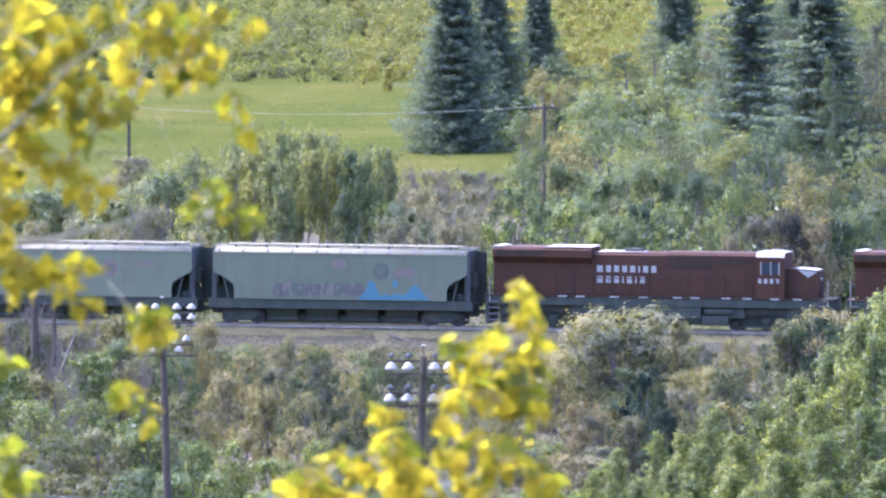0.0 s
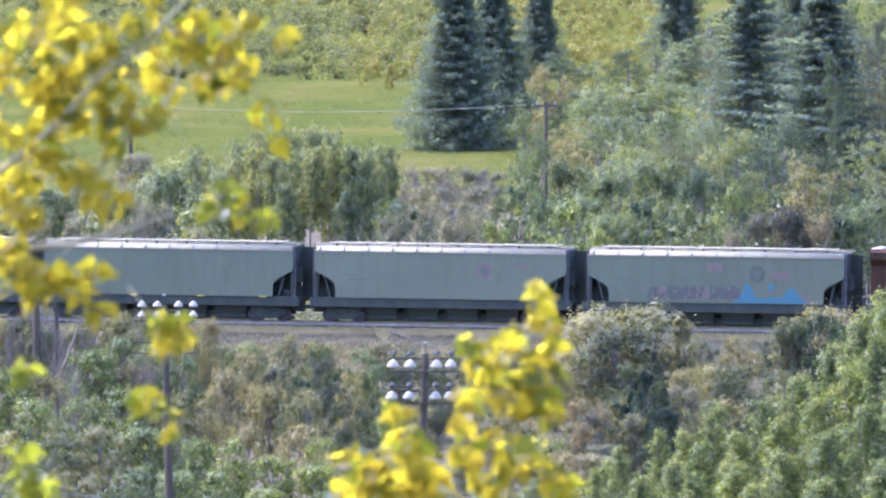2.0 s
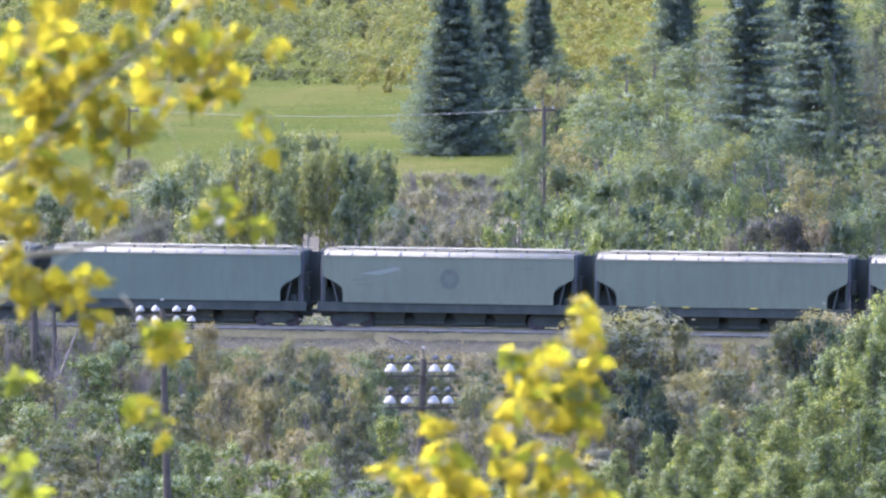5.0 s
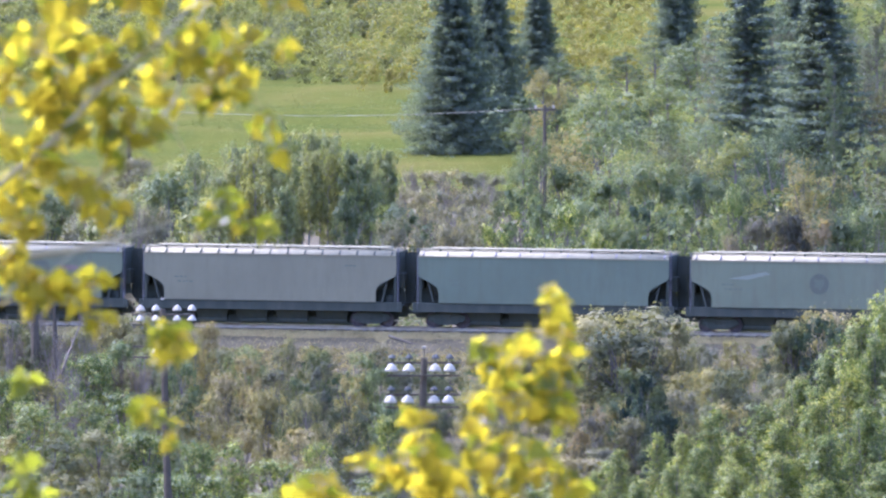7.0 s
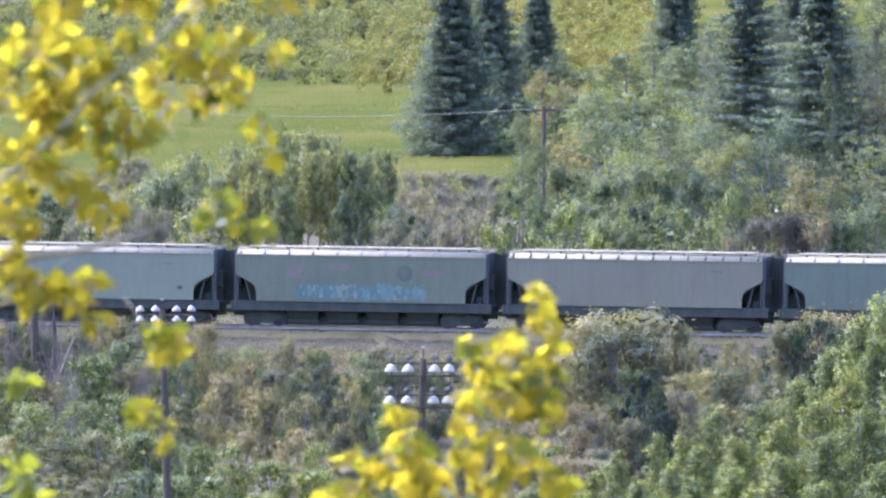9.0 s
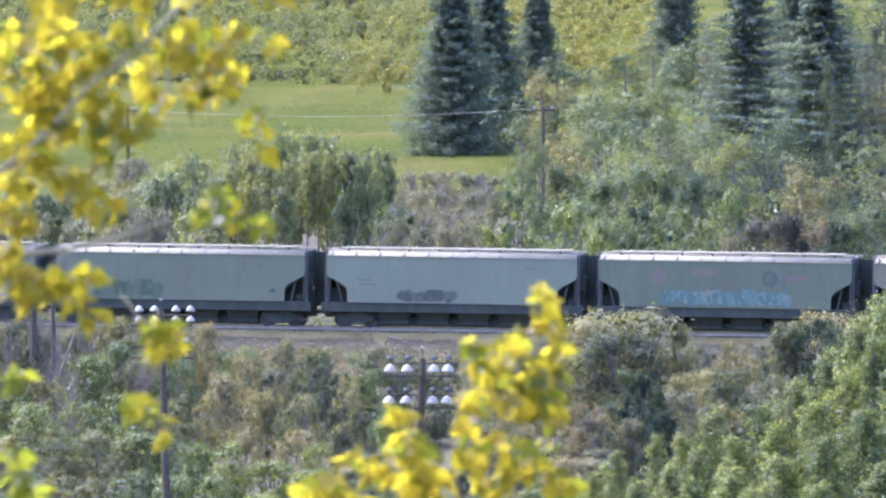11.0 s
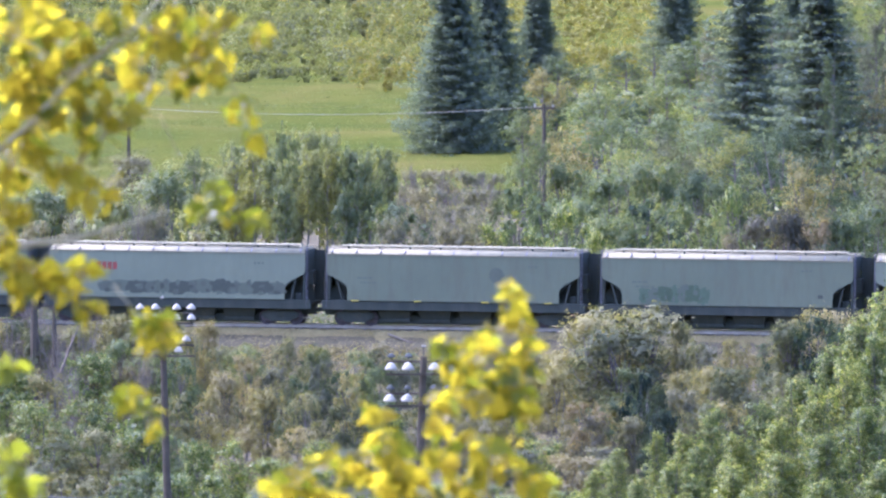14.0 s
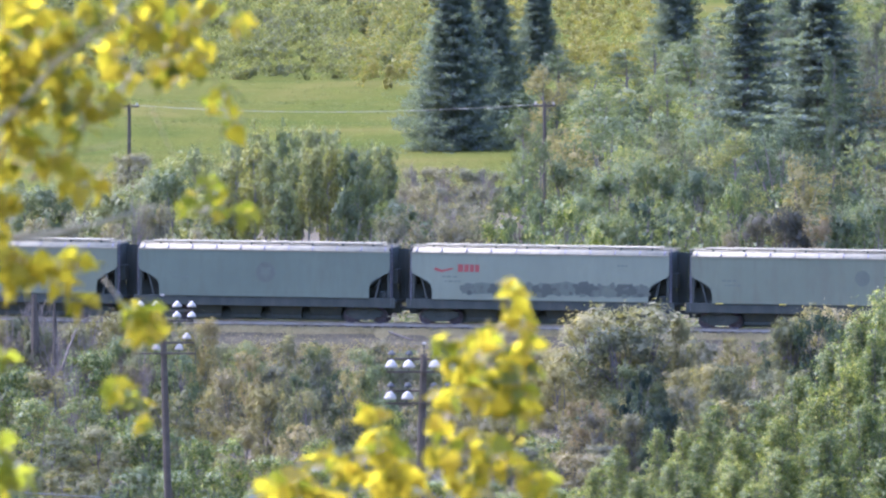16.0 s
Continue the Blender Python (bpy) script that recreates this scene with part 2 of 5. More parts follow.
def leaves_at(rng, centres, size, upward=0.5, slim=0.55, outward=None, squash=1.0):
    """One folded four-cornered leaf at each centre, turned at random but leaning to face the sky."""
    n = len(centres)
    normal = rng.normal(size=(n, 3))
    normal[:, 2] = np.abs(normal[:, 2]) + upward
    if outward is not None:
        normal = 0.3 * normal + outward
    normal /= np.linalg.norm(normal, axis=1)[:, None]
    u = np.cross(normal, rng.normal(size=(n, 3)))
    u /= np.linalg.norm(u, axis=1)[:, None]
    v = np.cross(normal, u)
    s = size * rng.uniform(0.6, 1.35, (n, 1))
    fold = normal * s * 0.12
    u[:, 2] /= squash
    v[:, 2] /= squash
    quad = np.stack((centres - u * s * 0.5, centres + v * s * slim * 0.5 + fold, centres + u * s * 0.5, centres - v * s * slim * 0.5 + fold), 1)
    return quad.reshape(-1, 3)


def leaf_mesh(name, verts, material):
    me = bpy.data.meshes.new(name)
    n = len(verts) // 4
    me.vertices.add(len(verts))
    me.vertices.foreach_set("co", np.asarray(verts, np.float32).ravel())
    me.loops.add(n * 4)
    me.loops.foreach_set("vertex_index", np.arange(n * 4, dtype=np.int32))
    me.polygons.add(n)
    me.polygons.foreach_set("loop_start", np.arange(0, n * 4, 4, dtype=np.int32))
    me.update(calc_edges=True)
    me.validate()
    me.materials.append(material)
    return me


# ---- ground ----
PROFILE = ((-1100, 50), (-978, 48.3), (-938, 46.0), (-850, 37), (-600, 14), (-330, -9), (-200, -11.5), (-110, -10.5),
           (-60, -6.6), (-30, -4.4), (-8, -2.3), (-4.2, -1.45), (-2.4, -0.55), (2.4, -0.55), (4.5, -1.4), (9, -1.2), (40, -0.9),
           (250, -0.6), (420, -0.2), (700, 1.5), (1500, 25), (4000, 140))
TURN = math.radians(12)
GRADE = -0.005


def along(x, y):
    """Distance along the track and across it (positive beyond the track)."""
    c, s = math.cos(TURN), math.sin(TURN)
    return x * c - (y - 1000) * s, x * s + (y - 1000) * c


def on_track(s, n):
    c, k = math.cos(TURN), math.sin(TURN)
    return s * c + n * k, 1000 - s * k + n * c


def rolling(x, y):
    return 0.5 * (math.sin(x * 0.11 + 1.3 * math.sin(y * 0.05)) + math.sin(y * 0.13 + x * 0.031)) * 0.5


def ground(x, y):
    s, n = along(x, y)
    z = float(np.interp(n, [p[0] for p in PROFILE], [p[1] for p in PROFILE]))
    near = max(0.0, 1 - max(0.0, abs(n) - 60) / 120)
    z += GRADE * max(-90, min(90, s)) * near
    far = min(1.0, max(0.0, (abs(n) - 6) / 20))
    return z + rolling(x, y) * far


def build_ground():
    ns = sorted({*np.linspace(-1100, -120, 40), *np.linspace(-120, -10, 74), *np.linspace(-10, 12, 45), *np.linspace(12, 420, 110), *np.linspace(420, 1500, 40), *np.linspace(1500, 4000, 12)})
    ss = sorted({*np.linspace(-2500, -100, 20), *np.linspace(-100, 100, 130), *np.linspace(100, 2500, 20)})
    verts, faces = [], []
    for n in ns:
        for s in ss:
            x, y = on_track(s, n)
            verts.append((x, y, ground(x, y)))
    w = len(ss)
    for i in range(len(ns) - 1):
        for j in range(w - 1):
            faces.append((i * w + j, i * w + j + 1, (i + 1) * w + j + 1, (i + 1) * w + j))
    ob = link("ground", verts, faces, ground_material(), smooth=True)
    tagged(ob, "rolling valley ground with green meadow and brushy soil", "ground", kind="structure")


build_ground()


# ---- plants: each kind is modelled a few times, then set out in copies ----
def thing(name, label, category, group="", m=None, kind=""):
    ob = new(name)
    if m is not None:
        ob.matrix_basis = m
    return tagged(ob, label, category, group, kind)


def shrub_model(seed, lobes, leaves, size, lean=0.0, low=0.12, material=None, trunk_material=None, name="shrub", squash=1.0, peak=0.0, bulk=1.0, core=0):
    """A bush one metre high and wide: stems, and lobes of leaves of uneven size with gaps between them."""
    rng = np.random.default_rng(seed)
    base = new(name)
    centres, radii = [], []
    for i in range(lobes):
        a, h = rng.uniform(0, 2 * math.pi), low + (1 - low) * rng.uniform(0.04, 0.86)
        g = (h - low) / (1 - low)
        reach = 0.4 * math.sqrt(max(0.02, 1 - ((g - 0.3) / 0.72) ** 2)) * (1 - peak * g) * rng.uniform(0.25, 1.05)
        centres.append((reach * math.cos(a) + lean * h, reach * math.sin(a), h))
        radii.append(bulk * rng.uniform(0.09, 0.19) * (1.15 - 0.4 * h))
    centres, radii = np.array(centres), np.array(radii)
    pieces = []
    for i in range(5):
        c = centres[rng.integers(lobes)]
        mid = (c[0] * 0.4 + rng.normal() * 0.03, c[1] * 0.4 + rng.normal() * 0.03, c[2] * 0.5)
        pieces.append(tube_data([(rng.normal() * 0.03, rng.normal() * 0.03, -0.03), mid, tuple(c)], [0.012, 0.008, 0.003], 5))
    for c in centres[::2]:
        out = c + rng.normal(size=3) * 0.05
        pieces.append(tube_data([(c[0] * 0.4, c[1] * 0.4, c[2] * 0.55), tuple(out)], [0.008, 0.002], 4))
    v, f = merged(pieces)
    link("stem", v, f, trunk_material or BARK, base)
    tufts = leaves // 9
    lobe = rng.choice(lobes, tufts, p=radii ** 2 / np.sum(radii ** 2))
    way = rng.normal(size=(tufts, 3))
    way /= np.linalg.norm(way, axis=1)[:, None]
    tips = centres[lobe] + way * radii[lobe][:, None] * rng.uniform(0.45, 1.12, (tufts, 1)) ** 0.7 * np.array((1, 1, 0.9 / squash))
    pick = rng.integers(0, tufts, leaves)
    pts = tips[pick] + rng.normal(size=(leaves, 3)) * 0.017 * np.array((1, 1, 1 / squash))
    stray = rng.random(leaves) < 0.04
    pts[stray] += rng.normal(size=(stray.sum(), 3)) * 0.05
    pts[:, 2] = np.maximum(pts[:, 2], 0.01)
    face = way[pick] + 0.5 * (pts - np.array((0, 0, 0.35))) / 0.5
    face /= np.linalg.norm(face, axis=1)[:, None]
    quads = leaves_at(rng, pts, size, outward=face, squash=squash)
    if core:
        # added broad leaf quads inside each lobe block light to darken its shaded side
        way = rng.normal(size=(lobes * core, 3))
        way /= np.linalg.norm(way, axis=1)[:, None]
        mid = np.repeat(np.arange(lobes), core)
        deep = centres[mid] + way * (0.33 * radii[mid])[:, None]
        deep[:, 2] = np.maximum(deep[:, 2], 0.03)
        quads = np.concatenate((quads, leaves_at(rng, deep, 0.075, slim=0.8, outward=way)))
    crown = new("crown", leaf_mesh("crown", quads, material or WILLOW))
    crown.parent = base
    return base


def tree_model(seed, leaves, size, material, trunk_material, slim=0.34, bare=0.22, name="aspen_tree", aspect=1.5):
    """A tree one metre high: tapered trunk, rising limbs, clumps of leaves along them."""
    rng = np.random.default_rng(seed)
    base = new(name)
    bend = rng.normal(size=2) * 0.03
    line = [(bend[0] * math.sin(3 * h), bend[1] * math.sin(2.4 * h), h) for h in (-0.02, 0.25, 0.5, 0.75, 0.97)]
    v, f = tube_data(line, [0.02, 0.016, 0.012, 0.007, 0.002], 7)
    link("trunk", v, f, trunk_material, base)
    limbs, tips, sizes = [], [], []
    for i in range(30):
        h = bare + (0.93 - bare) * (i + rng.random()) / 30
        a = rng.uniform(0, 2 * math.pi)
        shape = math.sin(math.pi * min(1, max(0.08, (h - bare * 0.5) / (1.06 - bare * 0.5))) ** 0.8) ** 0.7
        reach = slim * shape * rng.uniform(0.45, 1.1)
        start = np.array((bend[0] * math.sin(3 * h), bend[1] * math.sin(2.4 * h), h))
        end = start + np.array((reach * math.cos(a), reach * math.sin(a), reach * rng.uniform(0.25, 0.8)))
        limbs.append(tube_data([tuple(start), tuple((start + end) / 2 + (0, 0, -0.01)), tuple(end)], [0.0045, 0.0028, 0.0012], 4))
        for k in (0.5, 0.8, 1.0):
            tips.append(start + (end - start) * k + rng.normal(size=3) * 0.012)
            sizes.append(rng.uniform(0.045, 0.09) * (1.1 - 0.3 * h))
    v, f = merged(limbs)
    link("limb", v, f, trunk_material, base)
    tips, sizes = np.array(tips), np.array(sizes)
    tufts = leaves // 9
    limb = rng.choice(len(tips), tufts, p=sizes ** 2 / np.sum(sizes ** 2))
    way = rng.normal(size=(tufts, 3))
    way /= np.linalg.norm(way, axis=1)[:, None]
    ends = tips[limb] + way * sizes[limb][:, None] * rng.uniform(0.3, 1.15, (tufts, 1)) * np.array((1.2, 1.2, 1.2 / aspect))
    pick = rng.integers(0, tufts, leaves)
    pts = ends[pick] + rng.normal(size=(leaves, 3)) * 0.013 * np.array((1, 1, 1 / aspect))
    face = way[pick] + 0.6 * (pts - np.array((0, 0, 0.5))) * np.array((3, 3, 1))
    face /= np.linalg.norm(face, axis=1)[:, None]
    crown = new("crown", leaf_mesh("crown", leaves_at(rng, pts, size, outward=face, squash=aspect), material))
    crown.parent = base
    return base


def spruce_model(seed, whorls=58, name="spruce_tree", width=0.235, spread=0.0, needles=8):
    """A spruce one metre high: straight trunk, whorls of drooping boughs hung with fine sprays; spread opens gaps between the whorls."""
    rng = np.random.default_rng(seed)
    base = new(name)
    v, f = tube_data([(0, 0, -0.02), (0, 0, 0.5), (0, 0, 0.99)], [0.013, 0.009, 0.001], 7)
    link("trunk", v, f, BARK, base)
    centres, out = [], []
    for i in range(whorls):
        level = 0.03 + 0.95 * (i / whorls) ** 0.93
        swell = rng.uniform(0.8, 1.18)
        count = int((9 + 8 * (1 - level)) * (1 - 0.25 * spread))
        spin = rng.uniform(0, 7)
        for k in range(count):
            h = level + rng.normal() * 0.005
            r = (width * max(0.0, 1 - h) ** 0.9 + 0.006) * swell * rng.uniform(0.5, 1.25)
            a = spin + 2 * math.pi * (k + rng.uniform(-0.4, 0.4)) / count
            along, side = np.array((math.cos(a), math.sin(a), 0)), np.array((-math.sin(a), math.cos(a), 0))
            for j in range(1, 11):
                p = (j / 10) ** 0.75
                c = along * r * p + np.array((0, 0, h - 0.32 * r * p + 0.24 * r * p ** 3))
                w = 0.3 * r * (1.15 - p) + 0.005
                hang = 0.02 * (1 - 0.7 * spread)
                for _ in range(needles):
                    centres.append(c + side * rng.uniform(-w, w) + along * rng.normal() * 0.006 + np.array((0, 0, rng.uniform(-hang, 0.003))))
                    out.append(along * 0.45 + np.array((0, 0, 0.05 + 0.5 * spread)) + rng.normal(size=3) * 0.7)
    crown = new("crown", leaf_mesh("crown", leaves_at(rng, np.array(centres), 0.0145, slim=0.4, outward=np.array(out)), NEEDLE))
    crown.parent = base
    return base


def bare_model(seed, twigs=70, name="bare_shrub"):
    """A leafless shrub one metre high and wide: forking grey stems."""
    rng = np.random.default_rng(seed)
    base = new(name)
    pieces, ends = [], [(np.array((rng.normal() * 0.05, rng.normal() * 0.05, 0.0)), np.array((rng.normal() * 0.25, rng.normal() * 0.25, 1.0)), 0.024, 0.45) for _ in range(9)]
    while ends and len(pieces) < twigs:
        p, d, r, reach = ends.pop(0)
        d = d / np.linalg.norm(d)
        q = p + d * reach * rng.uniform(0.5, 1)
        pieces.append(tube_data([tuple(p), tuple((p + q) / 2 + rng.normal(size=3) * 0.012), tuple(q)], [r, r * 0.75, r * 0.5], 4))
        for _ in range(2 if rng.random() < 0.75 else 3):
            ends.append((q, d + rng.normal(size=3) * 0.4, r * 0.55, reach * 0.72))
    v, f = merged(pieces)
    link("bare_branch", v, f, DEAD_WOOD, base)
    return base


SHRUBS = [shrub_model(11, 26, 5400, 0.032, low=0.02, bulk=1.1, core=8), shrub_model(12, 32, 5600, 0.03, low=0.0, bulk=1.02, core=8), shrub_model(13, 23, 5000, 0.032, lean=0.08, low=0.03, bulk=1.15, core=8), shrub_model(14, 38, 5800, 0.029, low=0.0, bulk=0.95, core=8), shrub_model(15, 28, 5400, 0.031, low=0.0, bulk=1.05, core=8)]
SCRUBS = [shrub_model(16, 22, 2600, 0.042, low=0.0, bulk=1.15, core=8), shrub_model(17, 26, 2800, 0.04, low=0.0, bulk=1.1, core=8), shrub_model(18, 18, 2400, 0.044, low=0.02, bulk=1.2, core=8)]
ASPENS = [tree_model(21, 6800, 0.021, ASPEN, BARK), tree_model(22, 6800, 0.021, ASPEN, BARK, 0.3, 0.12), tree_model(23, 7200, 0.021, ASPEN, BARK, 0.4, 0.08)]
GROVE = [tree_model(28, 3800, 0.034, ASPEN, PALE_BARK, 0.26, 0.4, aspect=1.05), tree_model(29, 4000, 0.034, ASPEN, PALE_BARK, 0.3, 0.36, aspect=1.05), tree_model(30, 3600, 0.034, ASPEN, PALE_BARK, 0.24, 0.44, aspect=1.05)]
CROWNS = [shrub_model(24, 30, 7200, 0.027, low=0.14, trunk_material=BARK, name="aspen_tree", squash=1.5, bulk=1.2), shrub_model(25, 28, 7000, 0.027, low=0.2, trunk_material=BARK, name="aspen_tree", squash=1.6, peak=0.3, bulk=1.2)]
POPLARS = [shrub_model(26, 96, 12500, 0.028, low=0.45, trunk_material=BARK, name="poplar_tree", squash=3.1, peak=0.72, bulk=0.9), shrub_model(27, 90, 12500, 0.028, low=0.4, trunk_material=BARK, name="poplar_tree", squash=3.1, peak=0.62, bulk=0.9)]
SPRUCES = [spruce_model(31), spruce_model(32, 52, width=0.165), spruce_model(33, 60), spruce_model(34, 38, width=0.23, spread=0.6, needles=7)]
BARES = [bare_model(41, 120), bare_model(42, 150)]
used = set()


def plant(model, x, y, h, w, material, label, category, group, turn):
    m = Matrix.Translation((x, y, ground(x, y) - 0.05)) @ pose(0, 0, 0, 0, 0, turn) @ Matrix.Diagonal((w, w, h, 1))
    if model.name not in used:
        used.add(model.name)
        model.matrix_basis = m
        ob = model
    else:
        ob = copy_thing(model, Matrix.Identity(4))
        ob.matrix_basis = m
    for c in ob.children:
        if c.name.startswith("crown") and material:
            c.material_slots[0].link = "OBJECT"
            c.material_slots[0].material = material
    return tagged(ob, label, category, group)


def plant_all(models, rows, material, label, category, group, widen=1.0):
    rng = random.Random(len(rows) * 7 + int(rows[0][0] * 10))
    for i, (x, y, h, w) in enumerate(rows):
        leaf = material[rng.randrange(len(material))] if isinstance(material, tuple) else material
        plant(models[rng.randrange(len(models))], x, y, h, w * widen, leaf, label, category, group, rng.uniform(0, 360))


BACK = "trees and bushes beyond the track"
FRONT = "bushes on the embankment"
# spruces beyond the meadow and among the aspens
SPRUCE_ROWS = ((0.8, 1272, 15.5, 21.5), (3.7, 1282, 15.2, 19.5), (8.2, 1420, 9.3, 16.6), (20.3, 1430, 14.2, 19.7), (21.9, 1190, 19.4, 29), (26.4, 1150, 18.9, 33.0), (28.4, 1330, 19.5, 15.5))
for i, (x, y, h, w) in enumerate(SPRUCE_ROWS):
    plant(SPRUCES[(0, 2, 1, 1, 3, 3, 1)[i]], x, y, h, w * 1.0, None, "tall dark green spruce with drooping ragged boughs", "tree", "spruces in the valley", i * 77)

plant_all(CROWNS + ASPENS[:1], ((5.4, 1120, 9.2, 5), (6.7, 1096, 8.8, 4.2), (7.1, 1180, 9.9, 6.1), (8.8, 1130, 9, 6.6), (11.1, 1110, 10.6, 7.6), (12.8, 1080, 10, 5.6), (15.4, 1100, 10.2, 6.8), (17.9, 1120, 9.4, 6.5), (19.4, 1075, 9.5, 6.3), (23.6, 1062, 10, 6.2), (26.1, 1060, 8, 5.5), (28.6, 1085, 10.6, 6.3), (30, 1070, 9.6, 7)),
          (ASPEN, ASPEN, WILLOW), "green aspen with a leafy crown behind the track", "tree", BACK, 1.1)
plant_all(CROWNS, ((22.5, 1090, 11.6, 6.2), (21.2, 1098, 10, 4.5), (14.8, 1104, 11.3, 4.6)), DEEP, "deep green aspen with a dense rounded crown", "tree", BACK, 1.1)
plant_all(CROWNS + ASPENS[1:], ((24.1, 1200, 14, 4.5), (25.4, 1210, 14.6, 4.6), (29.3, 1190, 15.5, 5.3), (30.9, 1180, 14.6, 5.3), (27.1, 1140, 13.2, 4.3), (19.9, 1210, 12.1, 5), (31.3, 1150, 14, 5.1)), (ASPEN, SAGE), "grey-green aspen rising among the spruces", "tree", BACK, 1.1)
plant_all(GROVE, ((-12.3, 1058, 9.6, 11), (-11.5, 1062, 10.3, 11), (-10.8, 1055, 9.3, 10), (-9.6, 1060, 8.6, 10), (-8.8, 1056, 9.7, 11), (-8.1, 1062, 10.6, 11), (-7.4, 1057, 9.4, 10), (-6.6, 1060, 8.4, 10), (-5.6, 1056, 9.8, 11), (-4.8, 1060, 9, 10), (-13.4, 1062, 8.6, 10), (-9.9, 1048, 7.6, 9), (-6.2, 1046, 7.4, 9), (-12.9, 1069, 9.3, 11), (-10.2, 1070, 9.9, 11), (-9.1, 1072, 10.2, 11), (-7, 1070, 9.9, 11), (-4.1, 1068, 9, 10), (-14.4, 1058, 8.2, 10)),
          GROVE_LEAF, "slender aspen with a pale bare stem in the grove", "tree", BACK, 0.43)
plant_all(CROWNS + ASPENS, ((-13.7, 1066, 9.7, 3.7), (-16.1, 1064, 9.4, 3.7), (-5, 1070, 9.6, 3.4)), GROVE_LEAF, "slender grey-green aspen behind the track", "tree", BACK, 1.15)
plant_all(CROWNS + ASPENS, ((8.7, 1290, 7.5, 6.6), (11.6, 1320, 5.5, 7.3), (14.1, 1300, 7.4, 7.1), (16.9, 1340, 7.1, 6.9), (20.4, 1330, 8.9, 7.3), (21.7, 1250, 10.2, 6.4), (26.2, 1300, 10.5, 6.7), (27.6, 1260, 9.8, 6.5), (31.5, 1280, 11.9, 6.6), (32, 1230, 11, 6.3), (16.9, 1240, 8.2, 6.4), (11.7, 1230, 8.1, 6.3), (33.5, 1400, 9.1, 8.2), (27.2, 1400, 9.5, 8.2), (36.8, 1380, 10.1, 8.1)),
          ASPEN, "grey-green aspen in the far woods", "tree", BACK, 1.2)
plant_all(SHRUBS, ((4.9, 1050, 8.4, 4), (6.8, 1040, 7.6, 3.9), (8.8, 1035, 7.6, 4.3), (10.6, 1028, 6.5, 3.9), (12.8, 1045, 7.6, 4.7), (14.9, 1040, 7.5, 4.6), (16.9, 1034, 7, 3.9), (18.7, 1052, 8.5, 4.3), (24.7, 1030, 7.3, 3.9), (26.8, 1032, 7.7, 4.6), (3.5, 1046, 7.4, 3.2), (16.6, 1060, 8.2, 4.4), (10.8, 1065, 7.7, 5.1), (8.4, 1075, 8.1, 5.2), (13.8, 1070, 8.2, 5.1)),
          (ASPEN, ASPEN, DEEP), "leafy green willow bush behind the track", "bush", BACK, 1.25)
plant_all(SHRUBS, ((18.2, 1045, 8.5, 2.5), (8, 1030, 7.3, 3.2), (3.4, 1026, 6.2, 2.8), (9.7, 1022, 6, 2.1), (5.5, 1024, 6.2, 2.5)), BRIGHT, "bright yellow-green young willow bush", "bush", BACK, 1.25)
plant_all(SHRUBS, ((20, 1026, 6.9, 3.9), (22.1, 1025, 6.8, 3.5), (17.8, 1022, 5.9, 2.5), (21.3, 1023, 7.7, 3.9), (23.1, 1022, 7.2, 3.2)), DRY, "brownish half-dry bush behind the track", "bush", BACK, 1.25)
plant_all(SHRUBS, ((-17.5, 1050, 9.2, 4), (-15.2, 1070, 9, 4.8), (-19.3, 1052, 8.6, 3.6), (-21, 1046, 8, 4), (-23.5, 1060, 8.3, 4.4), (-25.8, 1052, 8.2, 4.3), (-28.2, 1060, 8.2, 4.7), (-29.8, 1050, 8.2, 4.3), (-15.4, 1035, 7.8, 3.9), (-3, 1036, 7, 3.2)),
          (GROVE_LEAF, WILLOW, GROVE_LEAF, ASPEN), "grey-green willow bush behind the track", "bush", BACK, 1.65)
plant_all(SHRUBS, ((-23.1, 1026, 6.8, 2.8), (-25.6, 1028, 6.9, 3.2), (-18.2, 1032, 7.3, 2.8), (-3.3, 1026, 6.6, 2.5), (-1.6, 1025, 6.1, 2.5), (0.6, 1027, 6.1, 2.8), (2.3, 1034, 6.9, 2.8), (-14.9, 1022, 6.3, 2.8), (-20.6, 1024, 6.6, 2.5)),
          SAGE, "pale grey-green bush beside the track", "bush", BACK, 1.2)
plant_all(SHRUBS, ((-22.7, 1200, 3.8, 3.3), (-2.6, 1170, 3.1, 2.4), (-1, 1175, 3, 2.8), (0.6, 1172, 3.2, 2.8), (2.2, 1168, 3.1, 2.8), (3.8, 1165, 3.1, 2.4), (-3.8, 1160, 3.6, 2.4), (-2.1, 1120, 4.4, 2.7), (-0.2, 1125, 4.2, 3.1), (2, 1118, 4.5, 3.1), (-0.9, 1080, 5.2, 3), (1.3, 1075, 5.2, 3)),
          SAGE, "pale dry brush at the edge of the meadow", "bush", BACK, 1.25)
plant_all(BARES, ((-1.9, 1150, 4.8, 2), (0.2, 1152, 4.7, 2.4), (3, 1148, 4.7, 2.4), (1, 1110, 5.7, 2.3), (-1.1, 1070, 5.9, 2.2), (-2.6, 1090, 5.8, 1.9), (-18.5, 1055, 9.6, 2.2), (-18.9, 1028, 7.7, 2.5), (0.2, 1030, 6.3, 2.1)), None, "leafless grey shrub among the brush", "bush", BACK)

# bushes on the near slope
plant_all(SHRUBS, ((10.5, 978, 6.3, 5.7), (8.9, 974, 6.1, 4.4), (12.1, 975, 6.1, 4.7), (10.5, 970, 5.8, 5)), WARM, "large rounded olive-green bush in front of the track", "bush", FRONT, 1.55)
